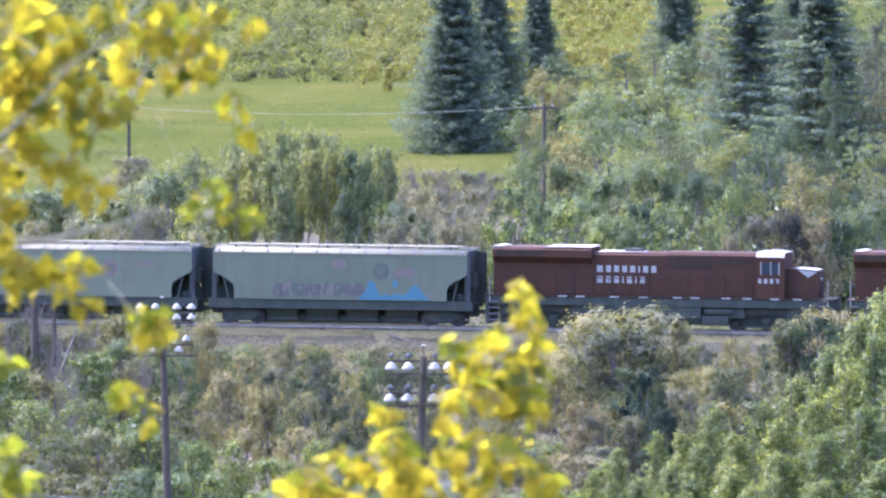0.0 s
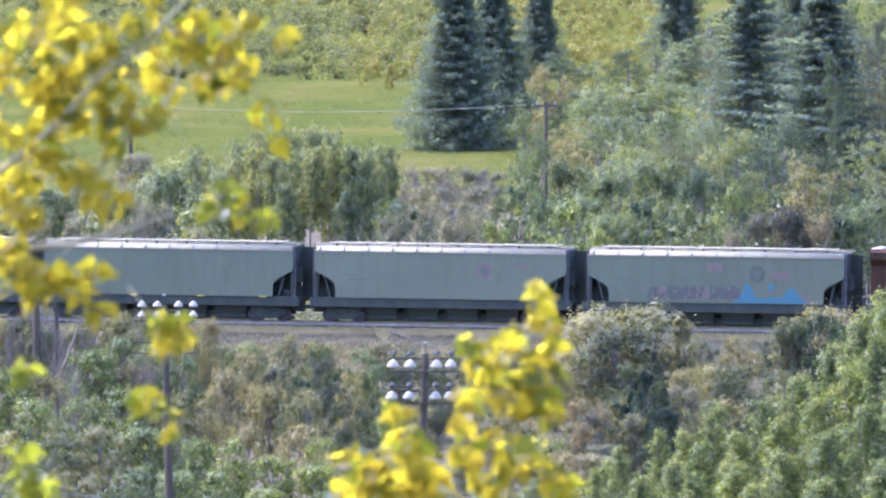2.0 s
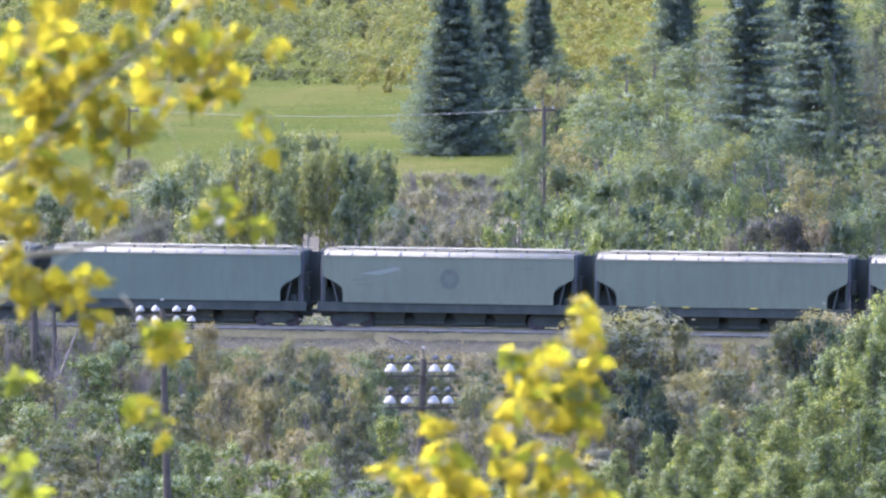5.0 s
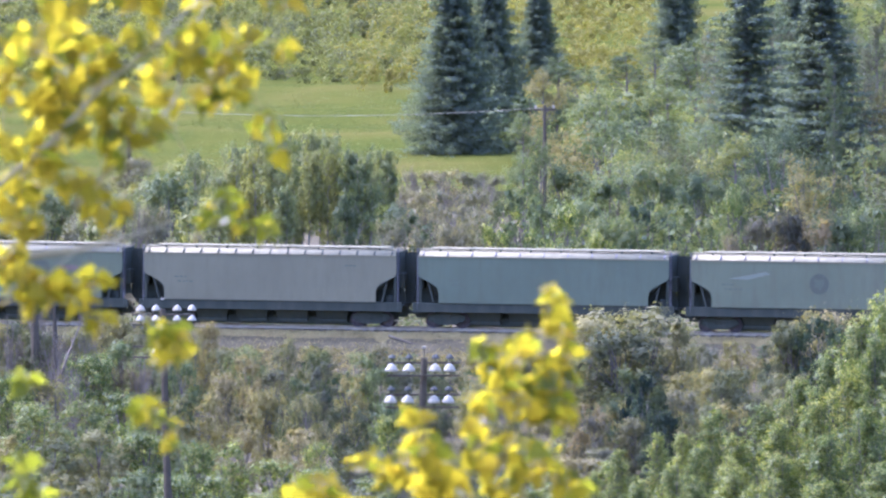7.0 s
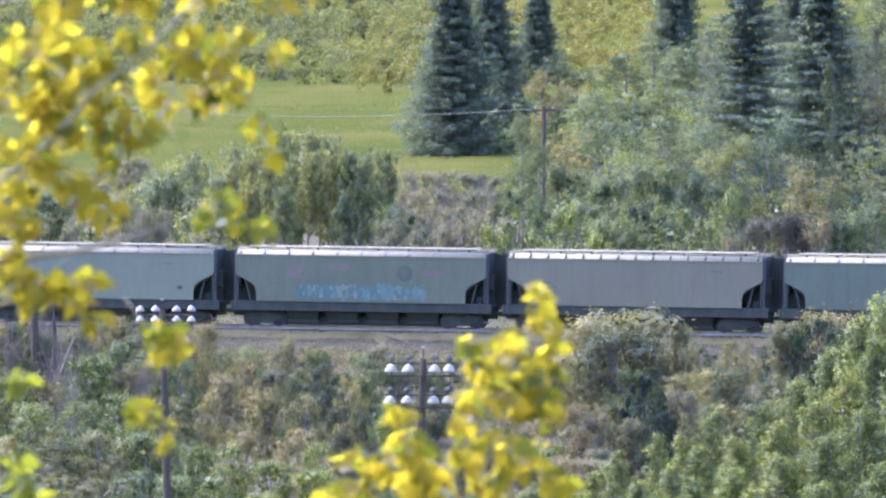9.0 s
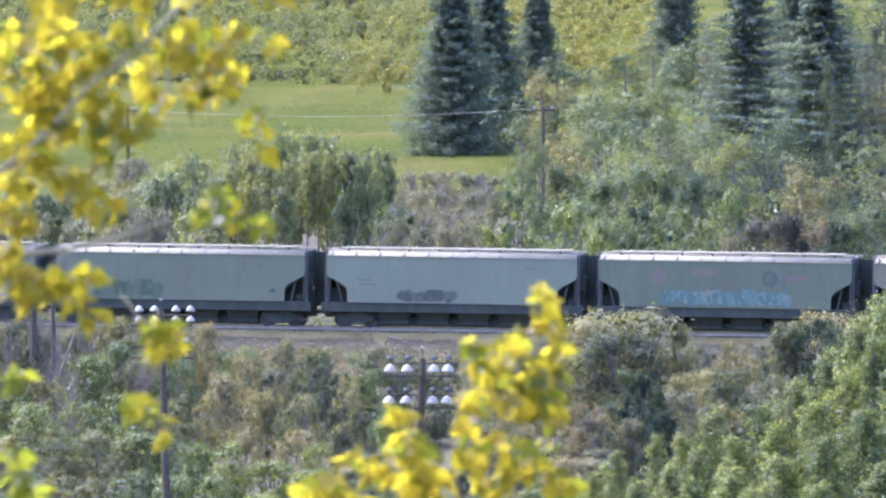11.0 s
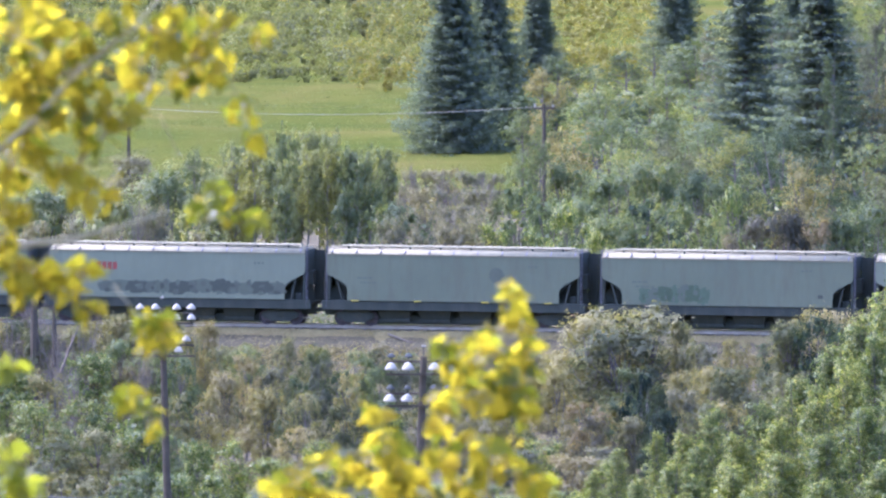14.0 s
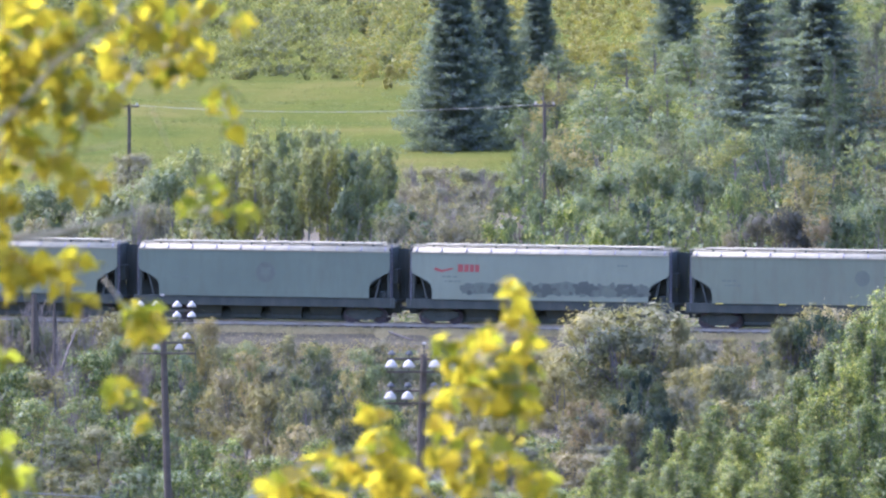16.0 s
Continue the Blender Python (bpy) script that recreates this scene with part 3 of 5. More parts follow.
plant_all(SHRUBS, ((13.8, 952, 4.7, 2.8), (15.1, 947, 4.4, 2.8), (14.5, 958, 4.9, 2.8), (16.5, 955, 4.9, 2.8), (17.8, 950, 4.6, 2.8), (11, 944, 4, 2.4), (21.9, 972, 6.6, 4), (23.1, 970, 6.5, 3.7), (20.6, 970, 6, 3.3), (-14.2, 984, 4.7, 1.9), (18.1, 962, 4.4, 3.6), (15.8, 962, 4.5, 3.6), (20.3, 958, 4.9, 3.6), (8.5, 970, 4.2, 3.7), (6.8, 966, 4.3, 3), (16.9, 950, 4.1, 3.9), (9.7, 954, 3.7, 3.6), (15.2, 970, 4.6, 2.7)),
          (WILLOW, WILLOW, SAGE, OLIVE), "dense dark green bush on the embankment", "bush", FRONT, 1.25)
plant_all(SHRUBS, ((14.1, 974, 5.5, 1.3), (15.2, 970, 4.9, 1.7), (17.3, 972, 4.5, 2), (-11.9, 978, 4, 2.4), (-7.6, 980, 3.6, 2), (-4.8, 977, 3.7, 2.7), (-2.5, 978, 3.3, 2.4), (-10.1, 970, 4, 2.7), (2.2, 974, 3.1, 2.7), (3.9, 978, 3.2, 2), (0.2, 978, 3.1, 2), (8.7, 950, 4.2, 2.6), (5.5, 968, 3.7, 3), (-3.4, 955, 4.2, 3.3)),
          (WILLOW, SAGE, ASPEN), "grey-olive bush on the embankment", "bush", FRONT, 1.25)
plant_all(SHRUBS, ((-9.5, 976, 4.8, 3), (-11.5, 970, 4.8, 3), (-7.5, 968, 4.8, 3), (-5.4, 964, 4.8, 3), (-12.7, 963, 5.0, 3), (-2.8, 966, 4.8, 3), (-0.5, 964, 4.7, 3), (1.9, 960, 4.5, 3), (-10.3, 956, 5.0, 3.3), (-8, 954, 4.9, 3.3), (-5.4, 950, 4.6, 3.3), (-1.4, 948, 4.4, 3.3), (1.8, 946, 4.0, 3.3), (3.8, 952, 4.5, 3.3), (6.4, 944, 4.1, 3.2), (-13.9, 954, 4.9, 3), (-11.5, 942, 4.0, 3.2), (-8.2, 942, 4.0, 3.2), (-5.3, 938, 3.2, 3.2), (-2.1, 936, 2.9, 3.2), (1.2, 936, 2.5, 3.2), (4.7, 938, 2.6, 3.2)),
          (WILLOW, WILLOW, SAGE, OLIVE), "grey-green willow bush on the embankment", "bush", FRONT, 1.0)
plant_all(SHRUBS, ((-12.3, 934, 4.2, 2.9), (-9.7, 930, 3.6, 2.9), (-7.2, 928, 3.2, 3.2), (-4, 926, 2.7, 3.2), (-0.8, 925, 2.4, 3.2), (2.7, 926, 2.1, 3.2), (5.6, 928, 2.1, 2.9), (-12.8, 924, 3.7, 2.9), (-10, 922, 2.9, 3.2), (-6.1, 920, 2.9, 3.2), (-13.9, 930, 4.8, 2.2), (-3.1, 945, 4.5, 1.9), (-7.2, 935, 3.9, 1.9)),
          BRIGHT, "bright green leafy bush on the lower slope", "bush", FRONT, 1.25)
plant_all(SHRUBS, ((-25.3, 962, 5.1, 3.6), (-22.9, 960, 5.1, 3.6), (-20.8, 968, 5.3, 3.3), (-18.9, 972, 5.3, 3), (-17.2, 970, 5.3, 2.7), (-15.5, 968, 5, 2.7), (-23.7, 950, 4.6, 3.6), (-21.1, 952, 4.8, 3.6), (-18.5, 954, 4.9, 3.6), (-15.9, 954, 5, 3.3), (-25.4, 940, 4.1, 3.9), (-22.4, 938, 4.1, 3.9), (-19.5, 940, 4.2, 3.9), (-17, 940, 4.2, 3.6), (-14.7, 938, 4.1, 2.9), (-24, 926, 4, 3.8), (-20.8, 924, 4, 3.8), (-17.7, 926, 3.9, 3.8), (-15.1, 924, 3.8, 3.5)),
          (ASPEN, BRIGHT, ASPEN, WILLOW), "leafy green bush on the lower slope", "bush", FRONT, 1.3)
plant_all(SHRUBS, ((-19.2, 981, 5.5, 2.7), (-17.5, 980, 5.6, 2.7), (-16, 981, 5.3, 2.4), (-20.7, 980, 5.4, 2.7), (-14.9, 978, 5, 2.4), (-13.1, 980, 3.6, 2.4), (-25.7, 979, 5.3, 3), (-22, 977, 5.3, 3), (-24, 976, 5.3, 3), (-18.3, 976, 5.1, 3), (-16.6, 975, 5, 3), (-27.1, 978, 5.3, 3)), WILLOW, "leafy grey-green bush at the top of the slope", "bush", FRONT, 1.3)
plant_all(SHRUBS, ((-18.7, 972, 4.5, 2), (-18, 968, 4.3, 2)), DRY, "brownish half-dry bush on the slope", "bush", FRONT, 1.2)
plant_all(SHRUBS, ((8.4, 948, 4.5, 2.9), (9, 944, 4.1, 2.6)), DRY, "rounded brownish-grey bush at the foot of the slope", "bush", FRONT, 1.2)
plant_all(SHRUBS, ((8.2, 935, 2.5, 2.6), (9.8, 932, 2.7, 2.6), (7, 936, 2.4, 2.6), (5.7, 940, 3, 2.6), (8.9, 938, 2.8, 2.3)), (SAGE, BRIGHT), "low leafy bush among the pale weeds", "bush", FRONT, 1.3)
plant_all(BARES, ((-25.4, 980, 6, 3.7), (-23.6, 981, 5.9, 3.7), (-21.9, 980, 5.6, 3.4), (-22.5, 972, 5.8, 3)), None, "bare grey twiggy shrub beside the track", "bush", FRONT)
plant_all(BARES, ((-24.4, 978, 6.1, 2.4), (-22.6, 976, 6.1, 2.7), (-21.2, 974, 6.1, 2), (-25.7, 976, 6, 2), (-23, 965, 6, 3), (-17.7, 966, 5.3, 2), (-21.5, 955, 6.1, 2.3)), None, "bare grey twiggy shrub on the embankment", "bush", FRONT)
# bushes added where the slope falls into shade, darkened by leaf colour
plant_all(SHRUBS, ((11.6, 951, 6.1, 2.5), (12.2, 946, 5.7, 2.5), (12.7, 941, 4.8, 2.4), (11.9, 938, 3.6, 2)), HOLLOW_SHADE, "very dark bush standing in for a shaded hollow", "bush", FRONT, 1.2)
# shade between the bushes is put into the leaf colour of these
plant_all(SHRUBS, ((-8.6, 962, 5, 2.4), (-3.9, 964, 5, 2.2), (11.4, 966, 4.1, 3.3), (12, 956, 3.8, 3.3), (10.5, 954, 3.8, 2.6), (-7.5, 976, 4, 2), (-6.1, 968, 4.3, 2), (-0.5, 968, 4.2, 2), (3.8, 958, 3.9, 3), (20.3, 972, 5, 2.7), (16.7, 962, 4.4, 2.6)), DEEP, "dark green bush with shade in its leaf colour", "bush", FRONT, 1.3)
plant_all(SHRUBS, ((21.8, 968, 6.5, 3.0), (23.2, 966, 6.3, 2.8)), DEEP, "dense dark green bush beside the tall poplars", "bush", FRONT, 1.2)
plant_all(SHRUBS, ((5.1, 925, 2, 2.2), (6.9, 922, 2.3, 2.5), (3.8, 920, 2.5, 2.2), (8.1, 918, 3.3, 2.5)), BRIGHT, "small bright green bush at the foot of the slope", "bush", FRONT, 1.2)
# the slope between is grown over with lower bushes
def overgrow(seed, count, reach, across, tall, mats, label, group):
    rng = random.Random(seed)
    for i in range(count):
        n = -rng.uniform(*across) if across[0] > 0 else rng.uniform(-across[1], -across[0])
        s = rng.uniform(*reach)
        x, y = on_track(s, n) if n < 60 else (s * (1 + n / 1000), 1000 + n)
        h = rng.uniform(0.65, 1.1) * tall(n)
        plant(SCRUBS[rng.randrange(len(SCRUBS))], x, y, h, h * rng.uniform(1.1, 1.6), mats[rng.randrange(len(mats))], label, "bush", group, rng.uniform(0, 360))


# DEEP among these low bushes paints the shaded gaps of the slope
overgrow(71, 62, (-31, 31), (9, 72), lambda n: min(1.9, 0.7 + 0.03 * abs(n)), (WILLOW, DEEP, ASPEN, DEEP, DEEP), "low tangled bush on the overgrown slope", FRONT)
overgrow(74, 60, (-31, 31), (6.5, 13), lambda n: 1.05 + 0.09 * abs(n), (OLIVE, SAGE, WILLOW, DEEP, ASPEN), "low olive brush along the ballast edge", FRONT)
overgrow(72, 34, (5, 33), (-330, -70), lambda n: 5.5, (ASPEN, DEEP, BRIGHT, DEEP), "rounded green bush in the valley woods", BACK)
overgrow(73, 26, (-33, 5), (-110, -24), lambda n: 3.4, (WILLOW, SAGE, OLIVE), "rounded grey-green bush behind the track", BACK)

def build_snags():
    v, f = tube_data([(-24.22, 975, -0.87), (-24.25, 975, 1.14), (-24.29, 975, 2.96)], [0.3, 0.25, 0.16], 8)
    tagged(link("dead_tree", v, f, POLE_WOOD), "dark broken dead trunk standing among bare twigs", "dead tree")
    v, f = tube_data([(-23.01, 972, -1.05), (-22.98, 972, 0.96), (-23.04, 972, 2.63)], [0.16, 0.13, 0.08], 8)
    tagged(link("dead_tree", v, f, POLE_WOOD), "thin dark dead trunk among bare twigs", "dead tree")
    v, f = tube_data([(-22.33, 960, -0.75), (-21.87, 960, 0.57), (-21.27, 960, 2.06)], [0.09, 0.07, 0.04], 6)
    tagged(link("dead_branch", v, f, DEAD_WOOD), "pale bare branch leaning in the bushes", "branch")
    line = [Vector(on_track(s, n) + (z + GRADE * s,)) for s, n, z in ((-2.9, -2.4, -0.42), (-2.2, -2.7, -0.62), (-1.5, -3.0, -0.82), (-0.9, -3.1, -0.9))]
    v, f = tube_data(line, [0.05, 0.06, 0.05, 0.02], 6)
    tagged(link("fallen_branch", v, f, DEAD_WOOD), "weathered grey branch lying on the ballast slope", "branch")


build_snags()
# poplars that stand lower down, nearer the lookout
plant_all(POPLARS, ((24.1, 880, 19.7, 6), (22.5, 882, 18, 5.5), (21, 884, 16, 5.2), (19.1, 886, 13.9, 4.9), (17.1, 886, 12.5, 4.6), (14.7, 890, 11.7, 4), (13, 890, 10.3, 3.4), (11.7, 895, 9.9, 2.8), (9.6, 897, 8.7, 2.5), (8.2, 898, 7.3, 2.2), (24.1, 870, 15.6, 5.4), (22.3, 868, 13.6, 5.4), (20.1, 866, 12.3, 5.1), (17.8, 866, 11.2, 4.8), (15.4, 868, 10.4, 4.8), (13.2, 870, 9.7, 3.9), (23, 860, 11.4, 5.3), (19.7, 858, 10.5, 5)),
          BRIGHT, "bright green poplar with glinting leaves", "tree", "poplars below the embankment", 0.95)
plant_all(POPLARS, ((23.1, 878, 16.9, 4.8), (21.6, 876, 15.1, 4.8), (19.8, 876, 13.3, 4.5), (17.8, 876, 12.2, 4.2), (15.6, 878, 11.2, 4.1), (13.8, 880, 10.5, 3.8), (12.3, 880, 9.4, 3.5), (10.5, 882, 8.4, 3.2), (23.9, 890, 18, 5.5), (16.2, 860, 10.1, 3.5)),
          BRIGHT, "bright green poplar with glinting leaves", "tree", "poplars below the embankment", 0.95)
for model in SHRUBS + SCRUBS + GROVE + ASPENS + CROWNS + POPLARS + SPRUCES + BARES:
    if model.name not in used:
        for o in (*model.children, model):
            bpy.data.objects.remove(o)


def scattered_leaves(name, seed, count, area, per, size, spread, tall, material, label, category, slim=0.55, upward=0.5):
    """Low growth that nobody could count, as one sheet of leaf tufts."""
    rng = np.random.default_rng(seed)
    pts = []
    for _ in range(count):
        y = rng.uniform(*area[1])
        x = rng.uniform(*area[0]) * y / 1000
        if y < 1100:
            x, y = on_track(x, y - 1000)
        z = ground(x, y)
        k = rng.uniform(0.5, 1.3)
        p = rng.normal(size=(per, 3)) * np.array((spread * k, spread * k, 0))
        p[:, 2] = np.abs(rng.normal(size=per)) * tall * k * np.exp(-(p[:, 0] ** 2 + p[:, 1] ** 2) / (2 * spread * spread))
        pts.append(p + np.array((x, y, z)))
    ob = new(name, leaf_mesh(name, leaves_at(rng, np.concatenate(pts), size, upward, slim), material))
    return tagged(ob, label, category, kind="stuff")


# far brush on the plain beyond the meadow, and weeds
def far_bushes(name, seed, count, area, low, high, material, label):
    """Rounded bushes too far off to pick apart, joined into one sheet of leaf tufts."""
    rng = np.random.default_rng(seed)
    allpts, allface = [], []
    for _ in range(count):
        y = rng.uniform(*area[1])
        x = rng.uniform(*area[0]) * y / 1000
        h = rng.uniform(low, high) * rng.uniform(0.6, 1.0)
        w = h * rng.uniform(0.45, 0.8)
        k = int(rng.integers(4, 9))
        cs = np.stack((rng.uniform(-1, 1, k) * w * 0.7, rng.uniform(-1, 1, k) * w * 0.7, rng.uniform(0.15, 0.8, k) * h), 1)
        rs = rng.uniform(0.25, 0.5, k) * w
        n = 150
        pick = rng.integers(0, k, n)
        way = rng.normal(size=(n, 3))
        way /= np.linalg.norm(way, axis=1)[:, None]
        p = cs[pick] + way * rs[pick][:, None] * rng.uniform(0.6, 1.1, (n, 1))
        p[:, 2] = np.maximum(p[:, 2], 0.05)
        allpts.append(p + np.array((x, y, ground(x, y))))
        allface.append(way)
    v = leaves_at(rng, np.concatenate(allpts), 0.3, outward=np.concatenate(allface))
    tagged(new(name, leaf_mesh(name, v, material)), label, "brush", kind="stuff")


far_bushes("far_brush", 51, 520, ((-6, 15), (1400, 1760)), 1.4, 3.0, GOLDEN, "yellow-green brush on the far plain")
far_bushes("far_thicket", 52, 640, ((-31, 2), (1425, 1780)), 1.6, 3.6, MATT_GREEN, "green thicket on the far plain")
far_bushes("far_scrub", 59, 520, ((-31, 0), (1425, 1780)), 1.2, 2.4, GOLDEN, "yellowish scrub on the far plain")
far_bushes("far_copse", 53, 70, ((-31, 3), (1435, 1760)), 3.0, 5.5, WILLOW, "darker green copse on the far plain")
scattered_leaves("meadow_grass", 54, 2600, ((-30, 8), (1180, 1420)), 9, 0.35, 0.8, 0.12, MATT_GREEN, "long meadow grass in tufts", "grass", 0.1, 0.0)
scattered_leaves("pale_weeds", 60, 320, ((6.5, 15.5), (934, 944)), 50, 0.1, 0.35, 0.85, PALE_WEED, "pale flowering weeds at the foot of the slope", "weeds", 0.5, 0.2)
scattered_leaves("embankment_weeds", 55, 2000, ((-34, 34), (981, 995.4)), 18, 0.15, 0.3, 0.5, OLIVE, "olive weeds and dry grass on the embankment", "weeds", 0.35)
scattered_leaves("shoulder_grass", 56, 900, ((-34, 34), (992.5, 996.1)), 18, 0.2, 0.3, 0.35, OLIVE, "olive grass along the ballast edge", "grass", 0.3)
scattered_leaves("trackside_scrub", 58, 900, ((-36, 36), (1005, 1011)), 50, 0.18, 0.5, 1.9, ASPEN, "dense green scrub along the far side of the track", "scrub", 0.45, 0.1)
scattered_leaves("undergrowth", 57, 900, ((-36, 36), (1005, 1060)), 22, 0.25, 0.6, 0.8, OLIVE, "low undergrowth behind the track", "undergrowth", 0.4)


# ---- railway ----
def build_track():
    bed = thing("track_bed", "single railway track on a grey gravel ballast bed", "railway", kind="structure")
    profile = ((-3.9, -1.42), (-3.1, -0.95), (-2.0, -0.32), (-1.5, -0.23), (1.5, -0.23), (2.0, -0.32), (3.9, -1.42))
    ss = np.linspace(-260, 260, 750)
    verts, faces = [], []
    rng = random.Random(5)
    for s in ss:
        for n, z in profile:
            x, y = on_track(s, n + rng.uniform(-0.08, 0.08))
            verts.append((x, y, z + GRADE * max(-90, min(90, s)) + rng.uniform(-0.03, 0.03)))
    w = len(profile)
    for i in range(len(ss) - 1):
        faces += [(i * w + j, (i + 1) * w + j, (i + 1) * w + j + 1, i * w + j + 1) for j in range(w - 1)]
    link("ballast", verts, faces, BALLAST, bed, "grey-brown gravel ballast with uneven shoulders")
    stones = []
    for _ in range(7000):
        s, n = rng.uniform(-34, 34), -rng.uniform(1.7, 4.4) ** 1
        x, y = on_track(s, n)
        z = float(np.interp(n, [p[0] for p in profile], [p[1] for p in profile])) + GRADE * s
        r = rng.uniform(0.035, 0.085)
        c = Vector((x, y, z))
        v = [c + Vector((rng.uniform(-1, 1), rng.uniform(-1, 1), rng.uniform(0.1, 1))) * r for _ in range(3)] + [c + Vector((0, 0, r * 1.1)), c + Vector((rng.uniform(-r, r), -r, 0))]
        stones.append((v, [(0, 1, 3), (1, 2, 3), (2, 0, 3), (0, 4, 1), (4, 3, 0), (1, 4, 3)]))
    v, f = merged(stones)
    tagged(link("stones", v, f, STONE, bed, "loose ballast stones"), kind="stuff")
    for side in (-0.7535, 0.7535):
        half = ((-0.075, -0.17), (0.075, -0.17), (0.075, -0.155), (0.014, -0.13), (0.014, -0.045), (0.036, -0.035), (0.036, 0), (-0.036, 0), (-0.036, -0.035), (-0.014, -0.045), (-0.014, -0.13), (-0.075, -0.155))
        verts, faces = [], []
        for s in (-260, -90, 0, 90, 260):
            for n, z in half:
                x, y = on_track(s, n + side)
                verts.append((x, y, z + GRADE * max(-90, min(90, s))))
        k = len(half)
        for i in range(4):
            faces += [(i * k + j, i * k + (j + 1) % k, (i + 1) * k + (j + 1) % k, (i + 1) * k + j) for j in range(k)]
        link("rail", verts, faces, RAIL_STEEL, bed, "steel rail with a worn bright head")
    first = None
    for i in range(150):
        s = -41 + i * 0.55
        x, y = on_track(s, rng.uniform(-0.05, 0.05))
        if first is None:
            first = part("railway_tie", box(-0.115, 0.115, -1.3, 1.3, -0.36, -0.172, bevel=0.012), TIE, bed)
            ob = first
        else:
            ob = new("railway_tie", first.data)
            ob.parent = bed
        ob.matrix_basis = pose(x, y, GRADE * s, 0, 0, -12 + rng.uniform(-1.2, 1.2))
    rest = []
    corners = [(a, b, c) for a in (-0.115, 0.115) for b in (-1.3, 1.3) for c in (-0.36, -0.172)]
    for s in [-41 - 0.55 * i for i in range(1, 398)] + [41.5 + 0.55 * i for i in range(1, 396)]:
        m = pose(*on_track(s, 0), GRADE * max(-90, min(90, s)), 0, 0, -12)
        rest.append(([m @ Vector(q) for q in corners], [(0, 1, 3, 2), (4, 6, 7, 5), (0, 4, 5, 1), (2, 3, 7, 6), (0, 2, 6, 4), (1, 5, 7, 3)]))
    v, f = merged(rest)
    tagged(link("farther_ties", v, f, TIE, bed, "dark creosoted railway ties"), kind="stuff")


build_track()


def travel(t):
    """How far the train has gone by t seconds."""
    return 0.3 + 11.6354 * t - 0.0232524 * t ** 2 + 0.00051226 * t ** 3


moving = []
turning = []


def wheelset(parent, x, radius, name="wheelset"):
    v, f = lathe(((0.0, 0.62), (0.08, 0.62), (0.08, 0.685), (radius * 0.45, 0.69), (radius * 0.82, 0.68), (radius * 0.84, 0.66), (radius, 0.665), (radius, 0.79), (radius + 0.025, 0.79), (radius + 0.025, 0.66)), 14)
    v1 = [(a, b, -c) for a, b, c in v]
    axle = tube_data([(0, 0, -0.8), (0, 0, 0.8)], [0.085, 0.085], 8)
    holes = [tube_data([(math.cos(a) * radius * 0.62, math.sin(a) * radius * 0.62, -0.8), (math.cos(a) * radius * 0.62, math.sin(a) * radius * 0.62, 0.8)], [0.05, 0.05], 6) for a in (0.3, 2.4, 4.5)]
    v, f = merged([(v, f), (v1, [q[::-1] for q in f]), axle] + holes)
    v = [(a, c, b) for a, b, c in v]
    w = link(name, v, [q[::-1] for q in f], WHEEL_STEEL, parent, "steel wheels on a rusty axle")
    w.location = (x, 0, radius)
    turning.append((w, x, radius))
    return w


def bogie(parent, x, reach, radius, axles):
    """One truck: a bolster that carries two cast side frames and the wheelsets."""
    car, parent = parent, None
    parent = part("bogie", box(x - 0.25, x + 0.25, -1.1, 1.1, 0.5, 0.8, bevel=0.04), BLACK_STEEL, car, "black cast-steel truck")
    for side in (-1, 1):
        outline = ((x - reach - 0.3, 0.52), (x - reach - 0.25, 0.72), (x - reach * 0.8, 0.92), (x - 0.35, 1.06), (x + 0.35, 1.06), (x + reach * 0.8, 0.92), (x + reach + 0.25, 0.72), (x + reach + 0.3, 0.52), (x + reach - 0.1, 0.34), (x + reach * 0.6, 0.2), (x - reach * 0.6, 0.2), (x - reach + 0.1, 0.34))
        part("side_frame", prism(outline, side * 0.93, side * 1.05), BLACK_STEEL, parent)
        for a in axles:
            part("axle_cap", box(x + a - 0.13, x + a + 0.13, side * 1.055 - 0.03, side * 1.055 + 0.03, 0.36, 0.6, bevel=0.03), BLACK_STEEL, parent)
    # added dark box fills the opening between the wheels where shade would fall
    part("brake_beam", box(x - reach, x + reach, -0.5, 0.5, 0.16, 0.5, bevel=0.05), BLACK_STEEL, parent)
    for a in axles:
        wheelset(parent, x + a, radius)


def blob(rng, cx, cz, w, h, points=18, ragged=0.35):
    out = []
    for i in range(points):
        a = 2 * math.pi * i / points
        r = 1 - ragged * rng.random()
        c, s = math.cos(a), math.sin(a)
        out.append((cx + w / 2 * math.copysign(abs(c) ** 0.6, c) * r, cz + h / 2 * math.copysign(abs(s) ** 0.6, s) * r))
    return out


def graffiti(parent, rng, x0, x1, z0, z1, colours, layers=2, letters=6):
    """Spray paint as overlapping plain patches."""
    cx, w = (x0 + x1) / 2, x1 - x0
    d = -1.606
    for k in range(letters):
        lx = x0 + w * (k + 0.5) / letters
        part("spray_paint", prism(blob(rng, lx, (z0 + z1) / 2 + rng.uniform(-0.08, 0.08), w / letters * 1.75, (z1 - z0) * rng.uniform(0.75, 1.0)), d - 0.002 * (k % 3), d + 0.01), colours[k % len(colours)], parent, "spray-painted patch")
        for q in range(layers):
            part("spray_paint", prism(blob(rng, lx + rng.uniform(-0.2, 0.2), rng.uniform(z0 + 0.15, z1 - 0.15), w / letters * rng.uniform(0.25, 0.6), (z1 - z0) * rng.uniform(0.15, 0.45), 11), d - 0.01 - 0.002 * q, d - 0.004), colours[(k + q + 1) % len(colours)], parent, "spray-painted patch")


def bars(parent, x0, z0, lengths, height, material, name="lettering_bar", y=-1.604, gap=0.08):
    x = x0
